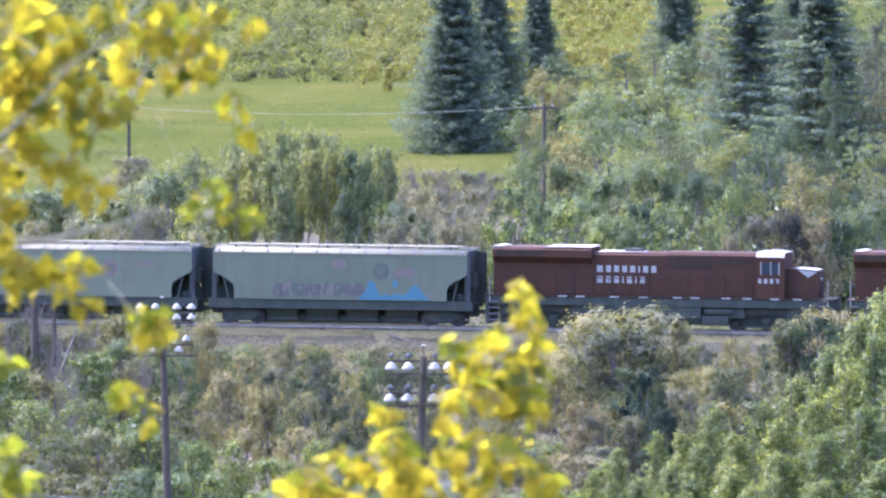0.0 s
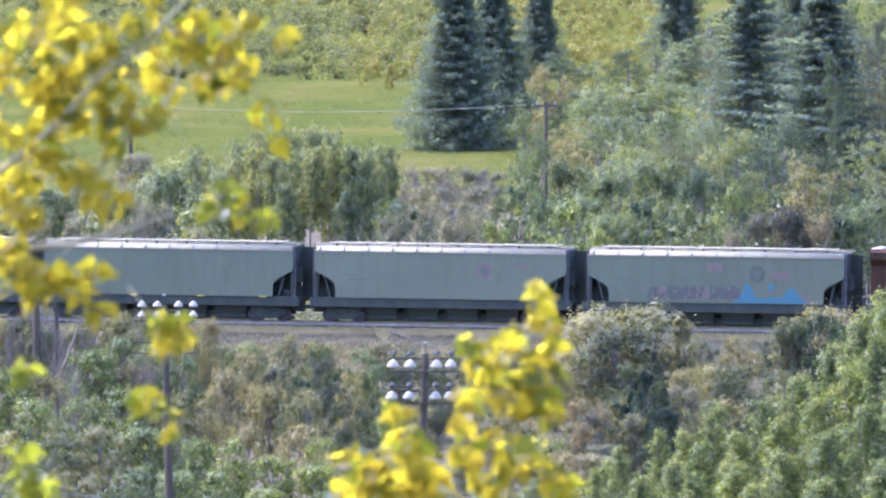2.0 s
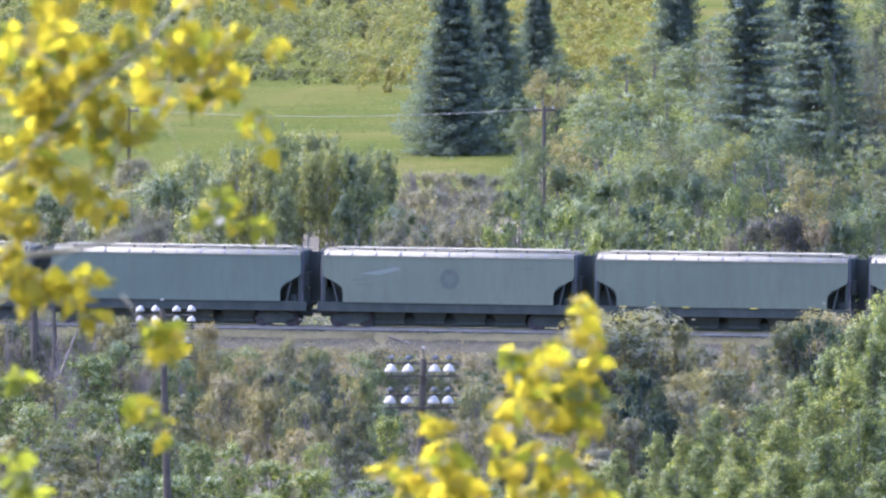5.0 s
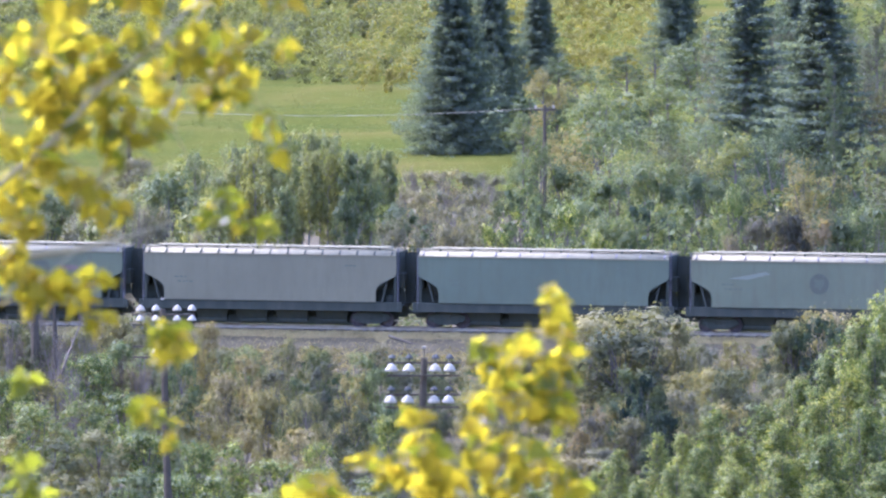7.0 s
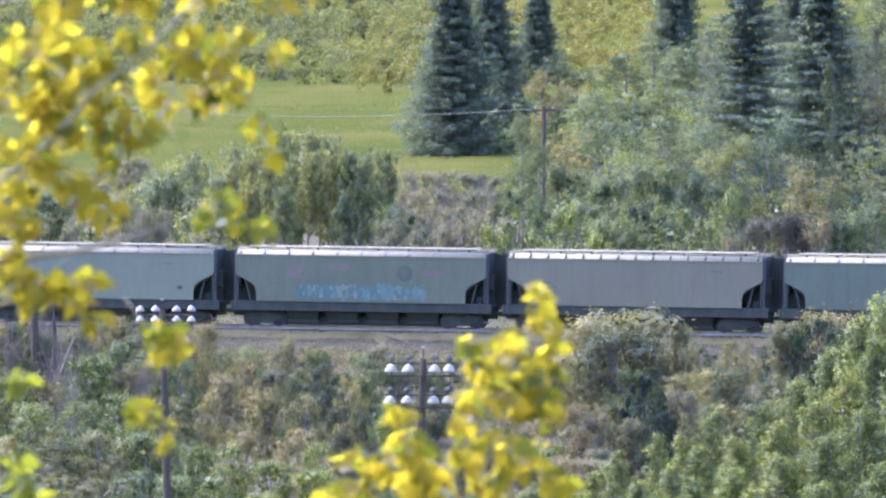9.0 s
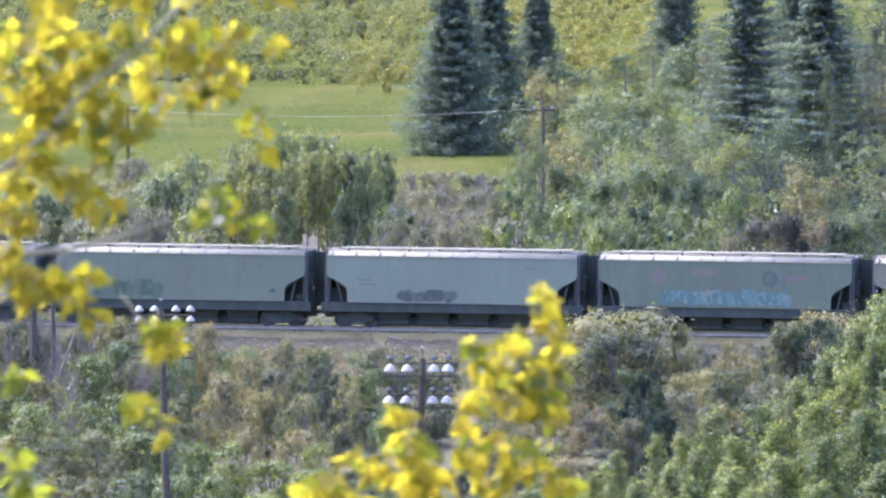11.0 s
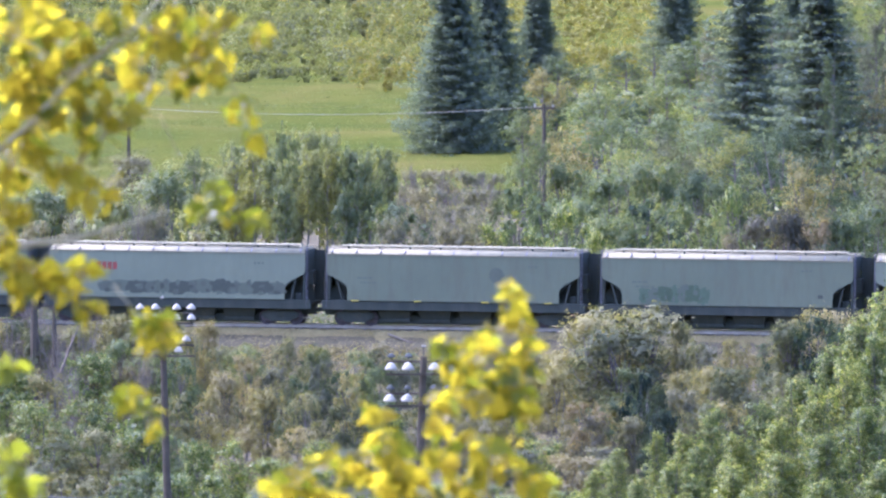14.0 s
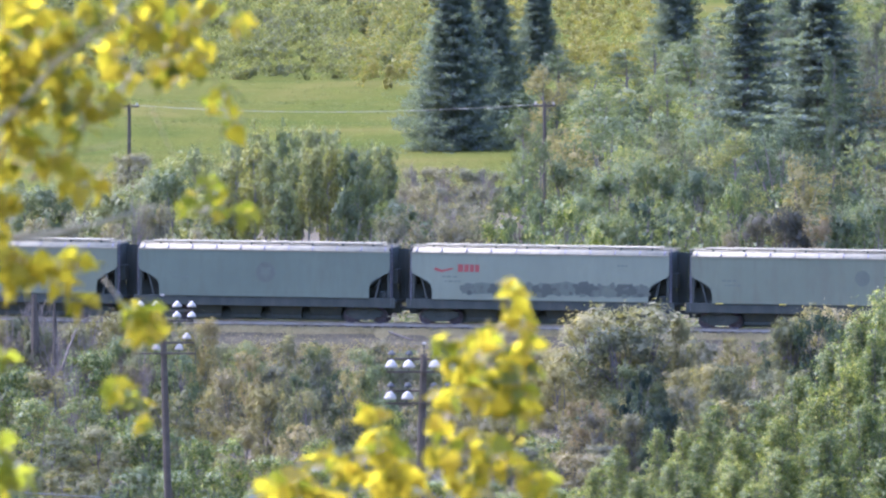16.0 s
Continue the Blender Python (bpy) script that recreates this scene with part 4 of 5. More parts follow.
    for length in lengths:
        part(name, box(x, x + length, y - 0.003, y + 0.01, z0, z0 + height), material, parent)
        x += length + gap


def hopper_car(k, centre, half, side_paint, stanchions=False, label=""):
    """A covered grain hopper: smooth sides cut away over the trucks, roof hatches, sloped ends, outlet hoppers."""
    car = thing("hopper_car", label, "railway car", "hopper cars of the train")
    L = half - 0.68
    outline = [(-L, 4.36), (L, 4.36), (L, 3.3), (L - 0.1, 3.1), (L - 0.95, 2.68), (L - 1.2, 2.45), (L - 1.28, 2.1), (L - 1.28, 1.56), (-L + 1.28, 1.56), (-L + 1.28, 2.1), (-L + 1.2, 2.45), (-L + 0.95, 2.68), (-L + 0.1, 3.1), (-L, 3.25)]
    for y in (-1.6, 1.56):
        part("side_sheet", prism(outline, y, y + 0.04), side_paint, car)
    verts, faces = [], []
    arch = [(1.6 * math.sin(a), 4.36 + 0.38 * math.cos(a)) for a in np.linspace(-math.pi / 2, math.pi / 2, 11)]
    for x in (-L, L):
        verts += [(x, y, z) for y, z in arch]
    faces = [(i, i + 1, 12 + i, 11 + i) for i in range(10)] + [tuple(range(10, -1, -1)), tuple(range(11, 22))]
    roof = link("roof", verts, faces, ROOF_PAINT, car, "pale curved roof", True)
    first, n = None, 10
    step = (2 * L - 1) / n
    for i in range(n):
        if first is None:
            ob = first = part("hatch_cover", box(0.04, step - 0.04, -0.35, 0.35, 4.72, 4.86, bevel=0.02), ROOF_PAINT, roof, "pale roof hatch cover")
        else:
            ob = tagged(new("hatch_cover", first.data), "pale roof hatch cover")
            ob.parent = roof
        ob.location = (-L + 0.5 + step * i, 0, 0)
    for y in (-0.9, 0.6):
        part("running_board", box(-L + 0.75, L - 0.75, y, y + 0.3, 4.82, 4.86), GALVANISED, roof, "grated roof walkway")
        for end in (-1, 1):
            part("end_walkway", box(*sorted((end * (L - 0.7), end * (L + 0.25))), y, y + 0.3, 4.74, 4.78), GALVANISED, roof, "grated end walkway")
    for i in range(15 if stanchions else 11):
        x = -L + 0.3 + (2 * L - 0.6) * i / (14 if stanchions else 10)
        part("walkway_bracket", prism(((-1.63, 4.4), (-1.63, 4.5), (-1.28, 4.68), (-1.28, 4.55)), x - (0.04 if stanchions else 0.028), x + (0.04 if stanchions else 0.028), "yz"), BLACK_STEEL if stanchions else BRACKET, roof)
    for i in range(8):
        x = -L + 1.2 + (2 * L - 2.4) * i / 7
        part("walkway_post", box(x - 0.03, x + 0.03, -0.89, -0.62, 4.6, 4.82), BLACK_STEEL, roof)
    part("roof_edge", box(-L, L, -1.63, -1.56, 4.32, 4.41, bevel=0.015), ROOF_PAINT, car)
    part("side_sill", box(-half + 0.35, half - 0.35, -1.52, -1.36, 0.98, 1.56, bevel=0.02), BLACK_STEEL, car)
    part("side_sill", box(-half + 0.35, half - 0.35, 1.36, 1.52, 1.16, 1.56, bevel=0.02), BLACK_STEEL, car)
    part("centre_sill", box(-half + 0.3, half - 0.3, -0.25, 0.25, 0.6, 1.3), BLACK_STEEL, car)
    # added plate blocks the view below the car, standing in for underbody shade
    part("brake_rigging", box(-half + 3.6, half - 3.6, -0.5, -0.3, 0.1, 0.6), BLACK_STEEL, car)
    for end in (-1, 1):
        slope = [(end * (L - 0.05), 3.3), (end * (L - 0.05), 3.2), (end * (L - 2.4), 1.5), (end * (L - 2.5), 1.6)]
        part("slope_sheet", prism(slope, -1.54, 1.54), BLACK_STEEL, car)
        # dark steel colour here paints the shade on the car's end
        end_sheet = part("end_sheet", box(end * L - 0.03, end * L + 0.03, -1.54, 1.54, 3.2, 4.6), BLACK_STEEL, car, "end sheet coloured dark for shade")
        part("shear_plate", prism(((end * (L - 2.4), 1.5), (end * (half - 0.4), 1.4), (end * (L - 0.02), 3.25)), 0.1, 0.2), BLACK_STEEL, car)
        part("brake_box", box(*sorted((end * (L - 0.1), end * (L + 0.3))), -0.6, 0.4, 2.4, 3.3, bevel=0.05), BLACK_STEEL, car)
        # added dark bars close the gap between cars, in place of shade
        for k in (0.12, 0.34, 0.56):
            part("crossover_rail", box(end * (L + k) - 0.105, end * (L + k) + 0.105, 0.95, 1.05, 1.4, 4.5), BLACK_STEEL, car)
        part("crossover_grab", box(*sorted((end * (L + 0.02), end * (half - 0.06))), 0.97, 1.03, 3.0, 3.3), BLACK_STEEL, car)
        part("bolster_web", box(*sorted((end * (L - 1.75), end * (L - 1.65))), -1.45, 1.45, 0.95, 2.0), BLACK_STEEL, car)
        part("end_platform", box(*sorted((end * (L - 0.9), end * (half - 0.32))), -1.5, 1.5, 1.3, 1.42), BLACK_STEEL, car)
        part("end_post", prism(((end * (L - 0.02), 1.4), (end * (L - 0.16), 1.4), (end * (L - 0.16), 3.3), (end * (L - 0.02), 3.3)), -1.5, -1.36), BLACK_STEEL, car)
        part("end_post", prism(((end * (L - 0.9), 1.4), (end * (L - 1.02), 1.4), (end * (L - 0.66), 2.8), (end * (L - 0.56), 2.8)), -1.5, -1.38), BLACK_STEEL, car)
        ladder = bmesh.new()
        for y in (-1.5, -1.1):
            add_box(ladder, end * L + end * 0.06 - 0.02, end * L + end * 0.06 + 0.02, y - 0.02, y + 0.02, 1.1, 4.85)
        for z in np.arange(1.3, 4.6, 0.36):
            add_box(ladder, end * L + end * 0.06 - 0.012, end * L + end * 0.06 + 0.012, -1.5, -1.1, z - 0.014, z + 0.014)
        part("ladder", ladder, BRACKET, end_sheet, "grey steel end ladder")
        part("coupler", box(*sorted((end * (half - 0.5), end * (half + 0.05))), -0.13, 0.13, 0.78, 1.02, bevel=0.04), BLACK_STEEL, car)
        bogie(car, end * (half - 2.35), 0.88, 0.46, (-0.88, 0.88))
        part("step", box(*sorted((end * (L - 0.15), end * (L + 0.35))), -1.55, -1.2, 0.42, 0.47), GALVANISED, car)
    part("air_tank", box(L - 0.75, L - 0.3, -1.1, -0.5, 1.5, 1.95, bevel=0.12), BLACK_STEEL, car)
    for x in (-3.75, -1.25, 1.25, 3.75):
        bm = bmesh.new()
        top = [bm.verts.new((x + a * 1.24, b * 1.47, 1.5)) for a, b in ((-1, -1), (1, -1), (1, 1), (-1, 1))]
        bot = [bm.verts.new((x + a * 0.85, b * 0.8, 0.4)) for a, b in ((-1, -1), (1, -1), (1, 1), (-1, 1))]
        for i in range(4):
            bm.faces.new((top[i], bot[i], bot[(i + 1) % 4], top[(i + 1) % 4]))
        bm.faces.new(bot)
        add_box(bm, x - 0.95, x + 0.95, -0.9, 0.9, 0.24, 0.42, 0.02)
        part("outlet_hopper", bm, BLACK_STEEL, car)
    moving.append((car, centre))
    return car, L


GREYS = [painted("car_side_grey_blue", (0.142, 0.157, 0.083), (0.126, 0.123, 0.066), 0.25, 0.7), painted("car_side_pale_grey", (0.156, 0.169, 0.09), (0.138, 0.135, 0.073), 0.25, 0.7),
         painted("car_side_beige_grey", (0.189, 0.176, 0.096), (0.161, 0.149, 0.081), 0.25, 0.7), painted("car_side_cool_white", (0.194, 0.208, 0.118), (0.172, 0.182, 0.103), 0.25, 0.7),
         painted("car_side_slate_grey", (0.126, 0.146, 0.084), (0.112, 0.124, 0.07), 0.25, 0.7)]
INK = {name: painted("spray_" + name, c, tuple(v * 0.7 for v in c), 1.2, 0.45, 0, False) for name, c in (("blue", (0.085, 0.185, 0.19)), ("pale_blue", (0.15, 0.215, 0.155)), ("teal", (0.11, 0.165, 0.12)), ("moss", (0.088, 0.115, 0.055)), ("white", (0.225, 0.24, 0.155)), ("grey", (0.11, 0.118, 0.072)), ("brown", (0.12, 0.11, 0.078)), ("green", (0.104, 0.138, 0.07)), ("charcoal", (0.08, 0.087, 0.054)), ("rust", (0.19, 0.15, 0.1)), ("faded_red", (0.19, 0.14, 0.1)), ("smoke", (0.125, 0.136, 0.08)))}
GAPS = (2.21, -14.95, -31.93, -48.83, -65.82, -82.72, -99.83, -116.78, -133.68, -150.56, -167.62, -184.95, -201.97, -218.95)
LOOKS = (0, 1, 0, 1, 4, 2, 0, 3, 1, 1, 3, 4, 1)
LABELS = ("grey covered hopper car with blue and brown graffiti", "grey covered hopper car with a faded round emblem", "grey covered hopper car with yellow sill markings", "pale grey covered hopper car with a dark round emblem",
          "blue-grey covered hopper car with plain sides", "beige-grey covered hopper car with roof brackets", "grey hopper car with pale blue graffiti and rust", "whitish covered hopper car with a dark sprayed block",
          "pale grey hopper car with a green graffiti panel", "pale grey hopper car with emblem and yellow markings", "whitish hopper car with red mark and grey graffiti", "slate-grey covered hopper car with dark emblem", "pale grey covered hopper car at the rear")


def emblem(car, x, z, size, material, label):
    ring = prism([(x + size * math.cos(a), z + size * 1.05 * math.sin(a)) for a in np.linspace(0, 2 * math.pi, 20, endpoint=False)], -1.609, -1.59)
    shield = part("emblem", ring, material, car, label)
    part("emblem_core", prism([(x - size * 0.5, z + size * 0.45), (x + size * 0.5, z + size * 0.45), (x + size * 0.45, z - size * 0.2), (x, z - size * 0.6), (x - size * 0.45, z - size * 0.2)], -1.613, -1.6), INK["smoke"], shield)


def build_hoppers():
    rng = random.Random(9)
    for k in range(13):
        centre, half = (GAPS[k] + GAPS[k + 1]) / 2, (GAPS[k] - GAPS[k + 1]) / 2
        car, L = hopper_car(k, centre, half, GREYS[LOOKS[k]], k in (5,), LABELS[k])
        for x, n in ((-L + 1.9, 3), (-L + 1.9, 4)):
            bars(car, x + (0.2 if n == 4 else 0), 2.9 if n == 3 else 2.62, [rng.uniform(0.1, 0.3) for _ in range(n)], 0.09, INK["smoke"])
        bars(car, L - 3.2, 3.7, [rng.uniform(0.1, 0.2) for _ in range(3)], 0.1, INK["smoke"])
        if k == 0:
            graffiti(car, rng, -4.1, 1.3, 1.62, 2.7, (INK["brown"], INK["rust"], INK["grey"], INK["brown"]), 3, 9)
            for i, (x, w, z) in enumerate(((1.95, 0.85, 2.78), (4.65, 0.95, 2.56))):
                part("spray_paint", prism(((x - w, 1.6), (x + w, 1.6), (x + 0.75 * w, 1.85), (x + 0.42 * w, 2.12), (x + 0.3 * w, z - 0.22), (x - 0.05, z), (x - 0.2 * w, z - 0.1), (x - 0.45 * w, 2.1), (x - 0.8 * w, 1.8)), -1.612 - 0.003 * i, -1.59), INK["blue"], car, "bright blue spray-painted peak")
            part("spray_paint", prism(((2.6, 1.6), (4.1, 1.6), (3.95, 1.9), (3.5, 2.0), (3.1, 1.85), (2.75, 2.0)), -1.618, -1.59), INK["blue"], car, "bright blue sprayed band")
            part("spray_paint", prism(((3.2, 2.55), (3.4, 2.3), (3.62, 2.5), (3.5, 2.75), (3.3, 2.78)), -1.606, -1.59), INK["blue"], car, "bright blue sprayed dab")
            emblem(car, 2.55, 3.35, 0.5, INK["grey"], "faded dark round emblem")
            part("rust_patch", prism(blob(rng, 4.0, 3.3, 1.5, 0.6), -1.606, -1.59), INK["faded_red"], car)
            part("rust_patch", prism(blob(rng, -0.1, 3.75, 1.1, 0.7), -1.606, -1.59), INK["rust"], car)
            part("rust_patch", prism(blob(rng, 5.4, 1.85, 1.1, 0.4), -1.606, -1.59), INK["rust"], car)
        if k == 1:
            emblem(car, 2.7, 3.3, 0.45, INK["faded_red"], "faded red round emblem")
            part("rust_patch", prism(blob(rng, 5.0, 3.6, 1.2, 0.4), -1.606, -1.59), INK["rust"], car)
        if k in (2, 9):
            for x in (-6.1, -2.2, 2.0, 5.9):
                part("reflector", box(x - 0.22, x + 0.22, -1.63, -1.6, 1.52, 1.59), YELLOW_MARK, car, "yellow reflective strip")
        if k in (3, 11):
            emblem(car, 0.1, 3.05, 0.6, INK["grey"], "dark round emblem")
            if k == 3:
                part("spray_paint", prism(((-5.5, 3.3), (-3.2, 3.75), (-2.9, 3.6), (-4.3, 3.25)), -1.606, -1.59), INK["white"], car, "white sprayed stroke")
        if k == 6:
            graffiti(car, rng, -3.9, 3.9, 1.6, 2.75, (INK["teal"], INK["pale_blue"], INK["teal"], INK["pale_blue"], INK["white"]), 4, 12)
            emblem(car, 2.75, 3.35, 0.5, INK["grey"], "faded dark round emblem")
            part("rust_patch", prism(blob(rng, -4.1, 3.4, 1.2, 1.0), -1.606, -1.59), INK["rust"], car)
            part("rust_patch", prism(blob(rng, -1.4, 3.7, 1.6, 0.5), -1.606, -1.59), INK["rust"], car)
            part("rust_patch", prism(blob(rng, 4.4, 3.4, 1.5, 0.4), -1.606, -1.59), INK["faded_red"], car)
        if k == 7:
            graffiti(car, rng, -3.2, 0.1, 1.5, 2.45, (INK["charcoal"], INK["grey"]), 1, 4)
            part("vent", box(5.5, 5.8, -1.63, -1.59, 2.2, 2.4), INK["charcoal"], car)
        if k == 8:
            graffiti(car, rng, -5.3, -1.2, 1.6, 2.85, (INK["green"], INK["smoke"], INK["moss"]), 3, 7)
            part("vent", box(5.6, 5.9, -1.63, -1.59, 2.1, 2.3), INK["charcoal"], car)
        if k == 9:
            emblem(car, 2.7, 3.2, 0.46, INK["smoke"], "faint dark round emblem")
        if k == 10:
            part("painted_mark", prism(((-6.6, 3.35), (-6.1, 3.2), (-5.4, 3.4), (-5.4, 3.5), (-6.1, 3.35), (-6.5, 3.5)), -1.606, -1.59), RED_MARK, car, "curved red painted mark")
            bars(car, -5.1, 3.25, (0.34, 0.26, 0.26, 0.26), 0.45, RED_MARK, "painted_mark", gap=0.07)
            graffiti(car, rng, -4.7, 6.6, 1.75, 2.75, (INK["grey"], INK["smoke"], INK["charcoal"]), 3, 13)


def locomotive(centre, label):
    """A six-axle diesel: long hood with radiator wings, engine hood, inverter cabinets, cab and short nose."""
    loco = thing("locomotive", label, "locomotive", "locomotives of the train")
    W = 1.0
    part("frame", box(-10.7, 10.6, -1.5, 1.5, 1.35, 1.85, bevel=0.04), BLACK_STEEL, loco)
    part("walkway", box(-10.75, 10.65, -1.56, 1.56, 1.85, 1.9), LOCO_DARK, loco)
    radiator = part("radiator_hood", prism(((-10.3, 1.9), (-4.2, 1.9), (-4.2, 4.55), (-10.3, 4.55)), -W, W), LOCO_RED, loco)
    wing = [(-1.45, 4.1), (-1.02, 3.75), (1.02, 3.75), (1.45, 4.1), (1.45, 4.5), (1.3, 4.66), (-1.3, 4.66), (-1.45, 4.5)]
    part("radiator_wing", prism(wing, -10.3, -4.2, "yz"), LOCO_RED, loco)
    part("radiator_grille", box(-10.1, -7.3, -1.47, -1.44, 4.14, 4.48), LOCO_DARK, loco)
    part("roof_panel", box(-6.95, -4.15, -1.34, 1.34, 4.665, 4.72, bevel=0.02), LOCO_ROOF, loco, "roof panel coloured pale for sunlight")
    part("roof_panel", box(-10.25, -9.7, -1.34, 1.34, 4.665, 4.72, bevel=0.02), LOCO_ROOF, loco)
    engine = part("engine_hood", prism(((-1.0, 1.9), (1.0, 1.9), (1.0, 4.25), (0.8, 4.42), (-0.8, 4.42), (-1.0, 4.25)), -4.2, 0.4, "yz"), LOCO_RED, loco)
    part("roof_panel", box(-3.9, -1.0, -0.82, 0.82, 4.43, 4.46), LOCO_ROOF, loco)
    part("exhaust_stack", box(-2.3, -1.2, -0.4, 0.4, 4.46, 4.62, bevel=0.04), BLACK_STEEL, loco)
    cabinet = part("inverter_cabinet", prism(((-1.05, 1.9), (1.05, 1.9), (1.05, 4.3), (0.85, 4.48), (-0.85, 4.48), (-1.05, 4.3)), 0.4, 5.99, "yz"), LOCO_RED, loco)
    part("blower_grille", box(0.5, 3.2, -1.08, -1.05, 3.55, 4.2), LOCO_DARK, cabinet)
    part("blower_grille", box(3.4, 5.6, -1.08, -1.05, 3.8, 4.2), LOCO_DARK, cabinet)
    for i in range(13):
        x = -9.9 + i * 1.17
        if x < 5.2:
            part("hood_door", box(x, x + 1.05, -1.035 if x < 0.4 else -1.075, -0.99, 2.0, 3.4, bevel=0.012), LOCO_RED, radiator if x < -4.2 else engine if x < 0.4 else cabinet)
    cab = part("cab", prism(((-1.5, 1.9), (1.5, 1.9), (1.5, 4.28), (1.25, 4.5), (-1.25, 4.5), (-1.5, 4.28)), 6.0, 7.75, "yz"), LOCO_RED, loco)
    part("cab_roof", prism(((-1.56, 4.28), (-1.28, 4.55), (1.28, 4.55), (1.56, 4.28), (1.51, 4.25), (1.26, 4.51), (-1.26, 4.51), (-1.51, 4.25)), 6.0, 7.75, "yz"), LOCO_ROOF, cab, "cab roof coloured pale for sunlight")
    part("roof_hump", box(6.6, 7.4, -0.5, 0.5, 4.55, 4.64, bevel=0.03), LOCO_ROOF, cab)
    for x0, x1 in ((6.35, 6.85), (6.95, 7.4)):
        part("window", box(x0, x1, -1.52, -1.49, 3.3, 3.95), GLASS, cab)
        part("window_frame", box(x0 - 0.06, x0, -1.53, -1.49, 3.25, 4.0), WHITE_MARK, cab)
    part("window_frame", box(7.4, 7.46, -1.53, -1.49, 3.25, 4.0), WHITE_MARK, cab)
    nose = [(7.76, 1.9), (9.72, 1.9), (9.8, 2.9), (9.7, 3.5), (7.76, 3.64)]
    nose_part = part("nose", prism(nose, -0.95, 0.95), LOCO_RED, loco)
    part("nose_top", prism(((8.35, 3.605), (9.7, 3.51), (9.7, 3.56), (8.35, 3.655)), -0.9, 0.9), LOCO_ROOF, nose_part, "nose top coloured pale for sunlight")
    part("nose_chevron", prism(((8.5, 3.55), (9.68, 3.46), (9.15, 3.12)), -0.962, -0.94), WHITE_MARK, nose_part, "cream chevron on the nose")
    part("front_door", box(9.72, 9.83, -0.35, 0.35, 1.95, 2.9), LOCO_DARK, nose_part)
    part("headlight", box(9.62, 9.8, -0.25, 0.25, 2.95, 3.1, bevel=0.03), WHITE_MARK, loco)
    # painted name and number as plain bars
    bars(loco, -3.9, 3.28, (0.36, 0.3, 0.3, 0.3, 0.3, 0.1, 0.3, 0.3), 0.38, WHITE_MARK, y=-1.045, gap=0.2)
    bars(loco, -3.9, 2.66, (0.36, 0.3, 0.3, 0.1, 0.3, 0.1, 0.3), 0.38, WHITE_MARK, y=-1.045, gap=0.2)
    bars(loco, 6.15, 2.78, (0.2, 0.2, 0.2, 0.2), 0.26, WHITE_MARK, "number_bar", y=-1.505, gap=0.16)
    for x in (-9.4, -8.3, -6.2, -5.1, -3.0, -1.2, 0.9, 2.0, 3.9, 5.2, 6.9, 8.3):
        part("sill_stripe", box(x, x + 0.55, -1.575, -1.55, 1.84, 1.93), WHITE_MARK, loco, "white sill stripe")
    for x in np.linspace(-10.4, 10.2, 15):
        part("handrail_post", box(x - 0.02, x + 0.02, -1.54, -1.5, 1.9, 2.95), LOCO_DARK, loco)
    part("handrail", box(-10.4, 5.6, -1.545, -1.505, 2.93, 2.98), LOCO_DARK, loco)
    part("fuel_tank", prism(((-1.45, 0.75), (-1.2, 0.35), (1.2, 0.35), (1.45, 0.75), (1.45, 1.35), (-1.45, 1.35)), -3.4, 2.6, "yz"), BLACK_STEEL, loco)
    part("air_reservoir", prism([(-1.25 + 0.2 * math.cos(a), 1.1 + 0.2 * math.sin(a)) for a in np.linspace(0, 6.28, 12, endpoint=False)], 2.8, 4.6, "yz"), BLACK_STEEL, loco)
    for end in (-1, 1):
        bogie(loco, end * 6.6, 2.0, 0.53, (-1.9, 0, 1.9))
        part("pilot", box(*sorted((end * 10.5, end * 10.72)), -1.4, 1.4, 0.25, 1.5), BLACK_STEEL, loco)
        part("coupler", box(*sorted((end * 10.6, end * 11.15)), -0.14, 0.14, 0.78, 1.02, bevel=0.04), BLACK_STEEL, loco)
        for z in (0.45, 0.8, 1.15, 1.5):
            part("step", box(*sorted((end * 9.9, end * 10.5)), -1.56, -1.3, z, z + 0.05), BRACKET, loco)
        part("grab_rail", box(end * 10.45 - 0.02, end * 10.45 + 0.02, -1.55, -1.5, 1.5, 2.95), WHITE_MARK, loco)
    part("under_frame", box(-9.8, 9.8, -0.45, 0.45, 0.62, 1.36), BLACK_STEEL, loco)
    # boxes added to fill the bright openings under the frame, as shade
    part("battery_box", box(-4.6, -3.5, -1.4, -0.9, 0.5, 1.34, bevel=0.03), BLACK_STEEL, loco)
    part("battery_box", box(2.65, 4.3, -1.42, -0.9, 0.38, 0.86, bevel=0.03), BLACK_STEEL, loco)
    for x in (-9.2, -5.0, 4.4, 8.4):
        part("brake_cylinder", box(x - 0.5, x + 0.9, -1.3, -0.7, 0.75, 1.34, bevel=0.05), BLACK_STEEL, loco)
    # added long dark sheet behind the trucks, stands in for shade
    part("skirt", box(-9.9, 9.9, -1.05, -0.98, 0.3, 1.36), BLACK_STEEL, loco)
    for c in loco.children_recursive:
        if not (c.name.startswith(("bogie", "wheelset", "coupler")) or (c.parent and c.parent.name.startswith("bogie"))):
            c.data.transform(Matrix.Diagonal((1, 1, 1.06, 1)))
    moving.append((loco, centre))
    return loco


build_hoppers()
locomotive(2.21 + 11.15, "dark red diesel locomotive with white lettering bars")
locomotive(2.21 + 11.15 + 22.3, "dark red leading diesel locomotive")


# ---- poles and wires ----
def insulator_pole(base_xyz, top_xyz, radius, arms, width, label, big=0.9):
    """A wooden pole with crossarms that carry white bell insulators."""
    bx, by, bz = base_xyz
    pole = thing("utility_pole", label, "utility pole", "poles of the power line", pose(bx, by, bz))
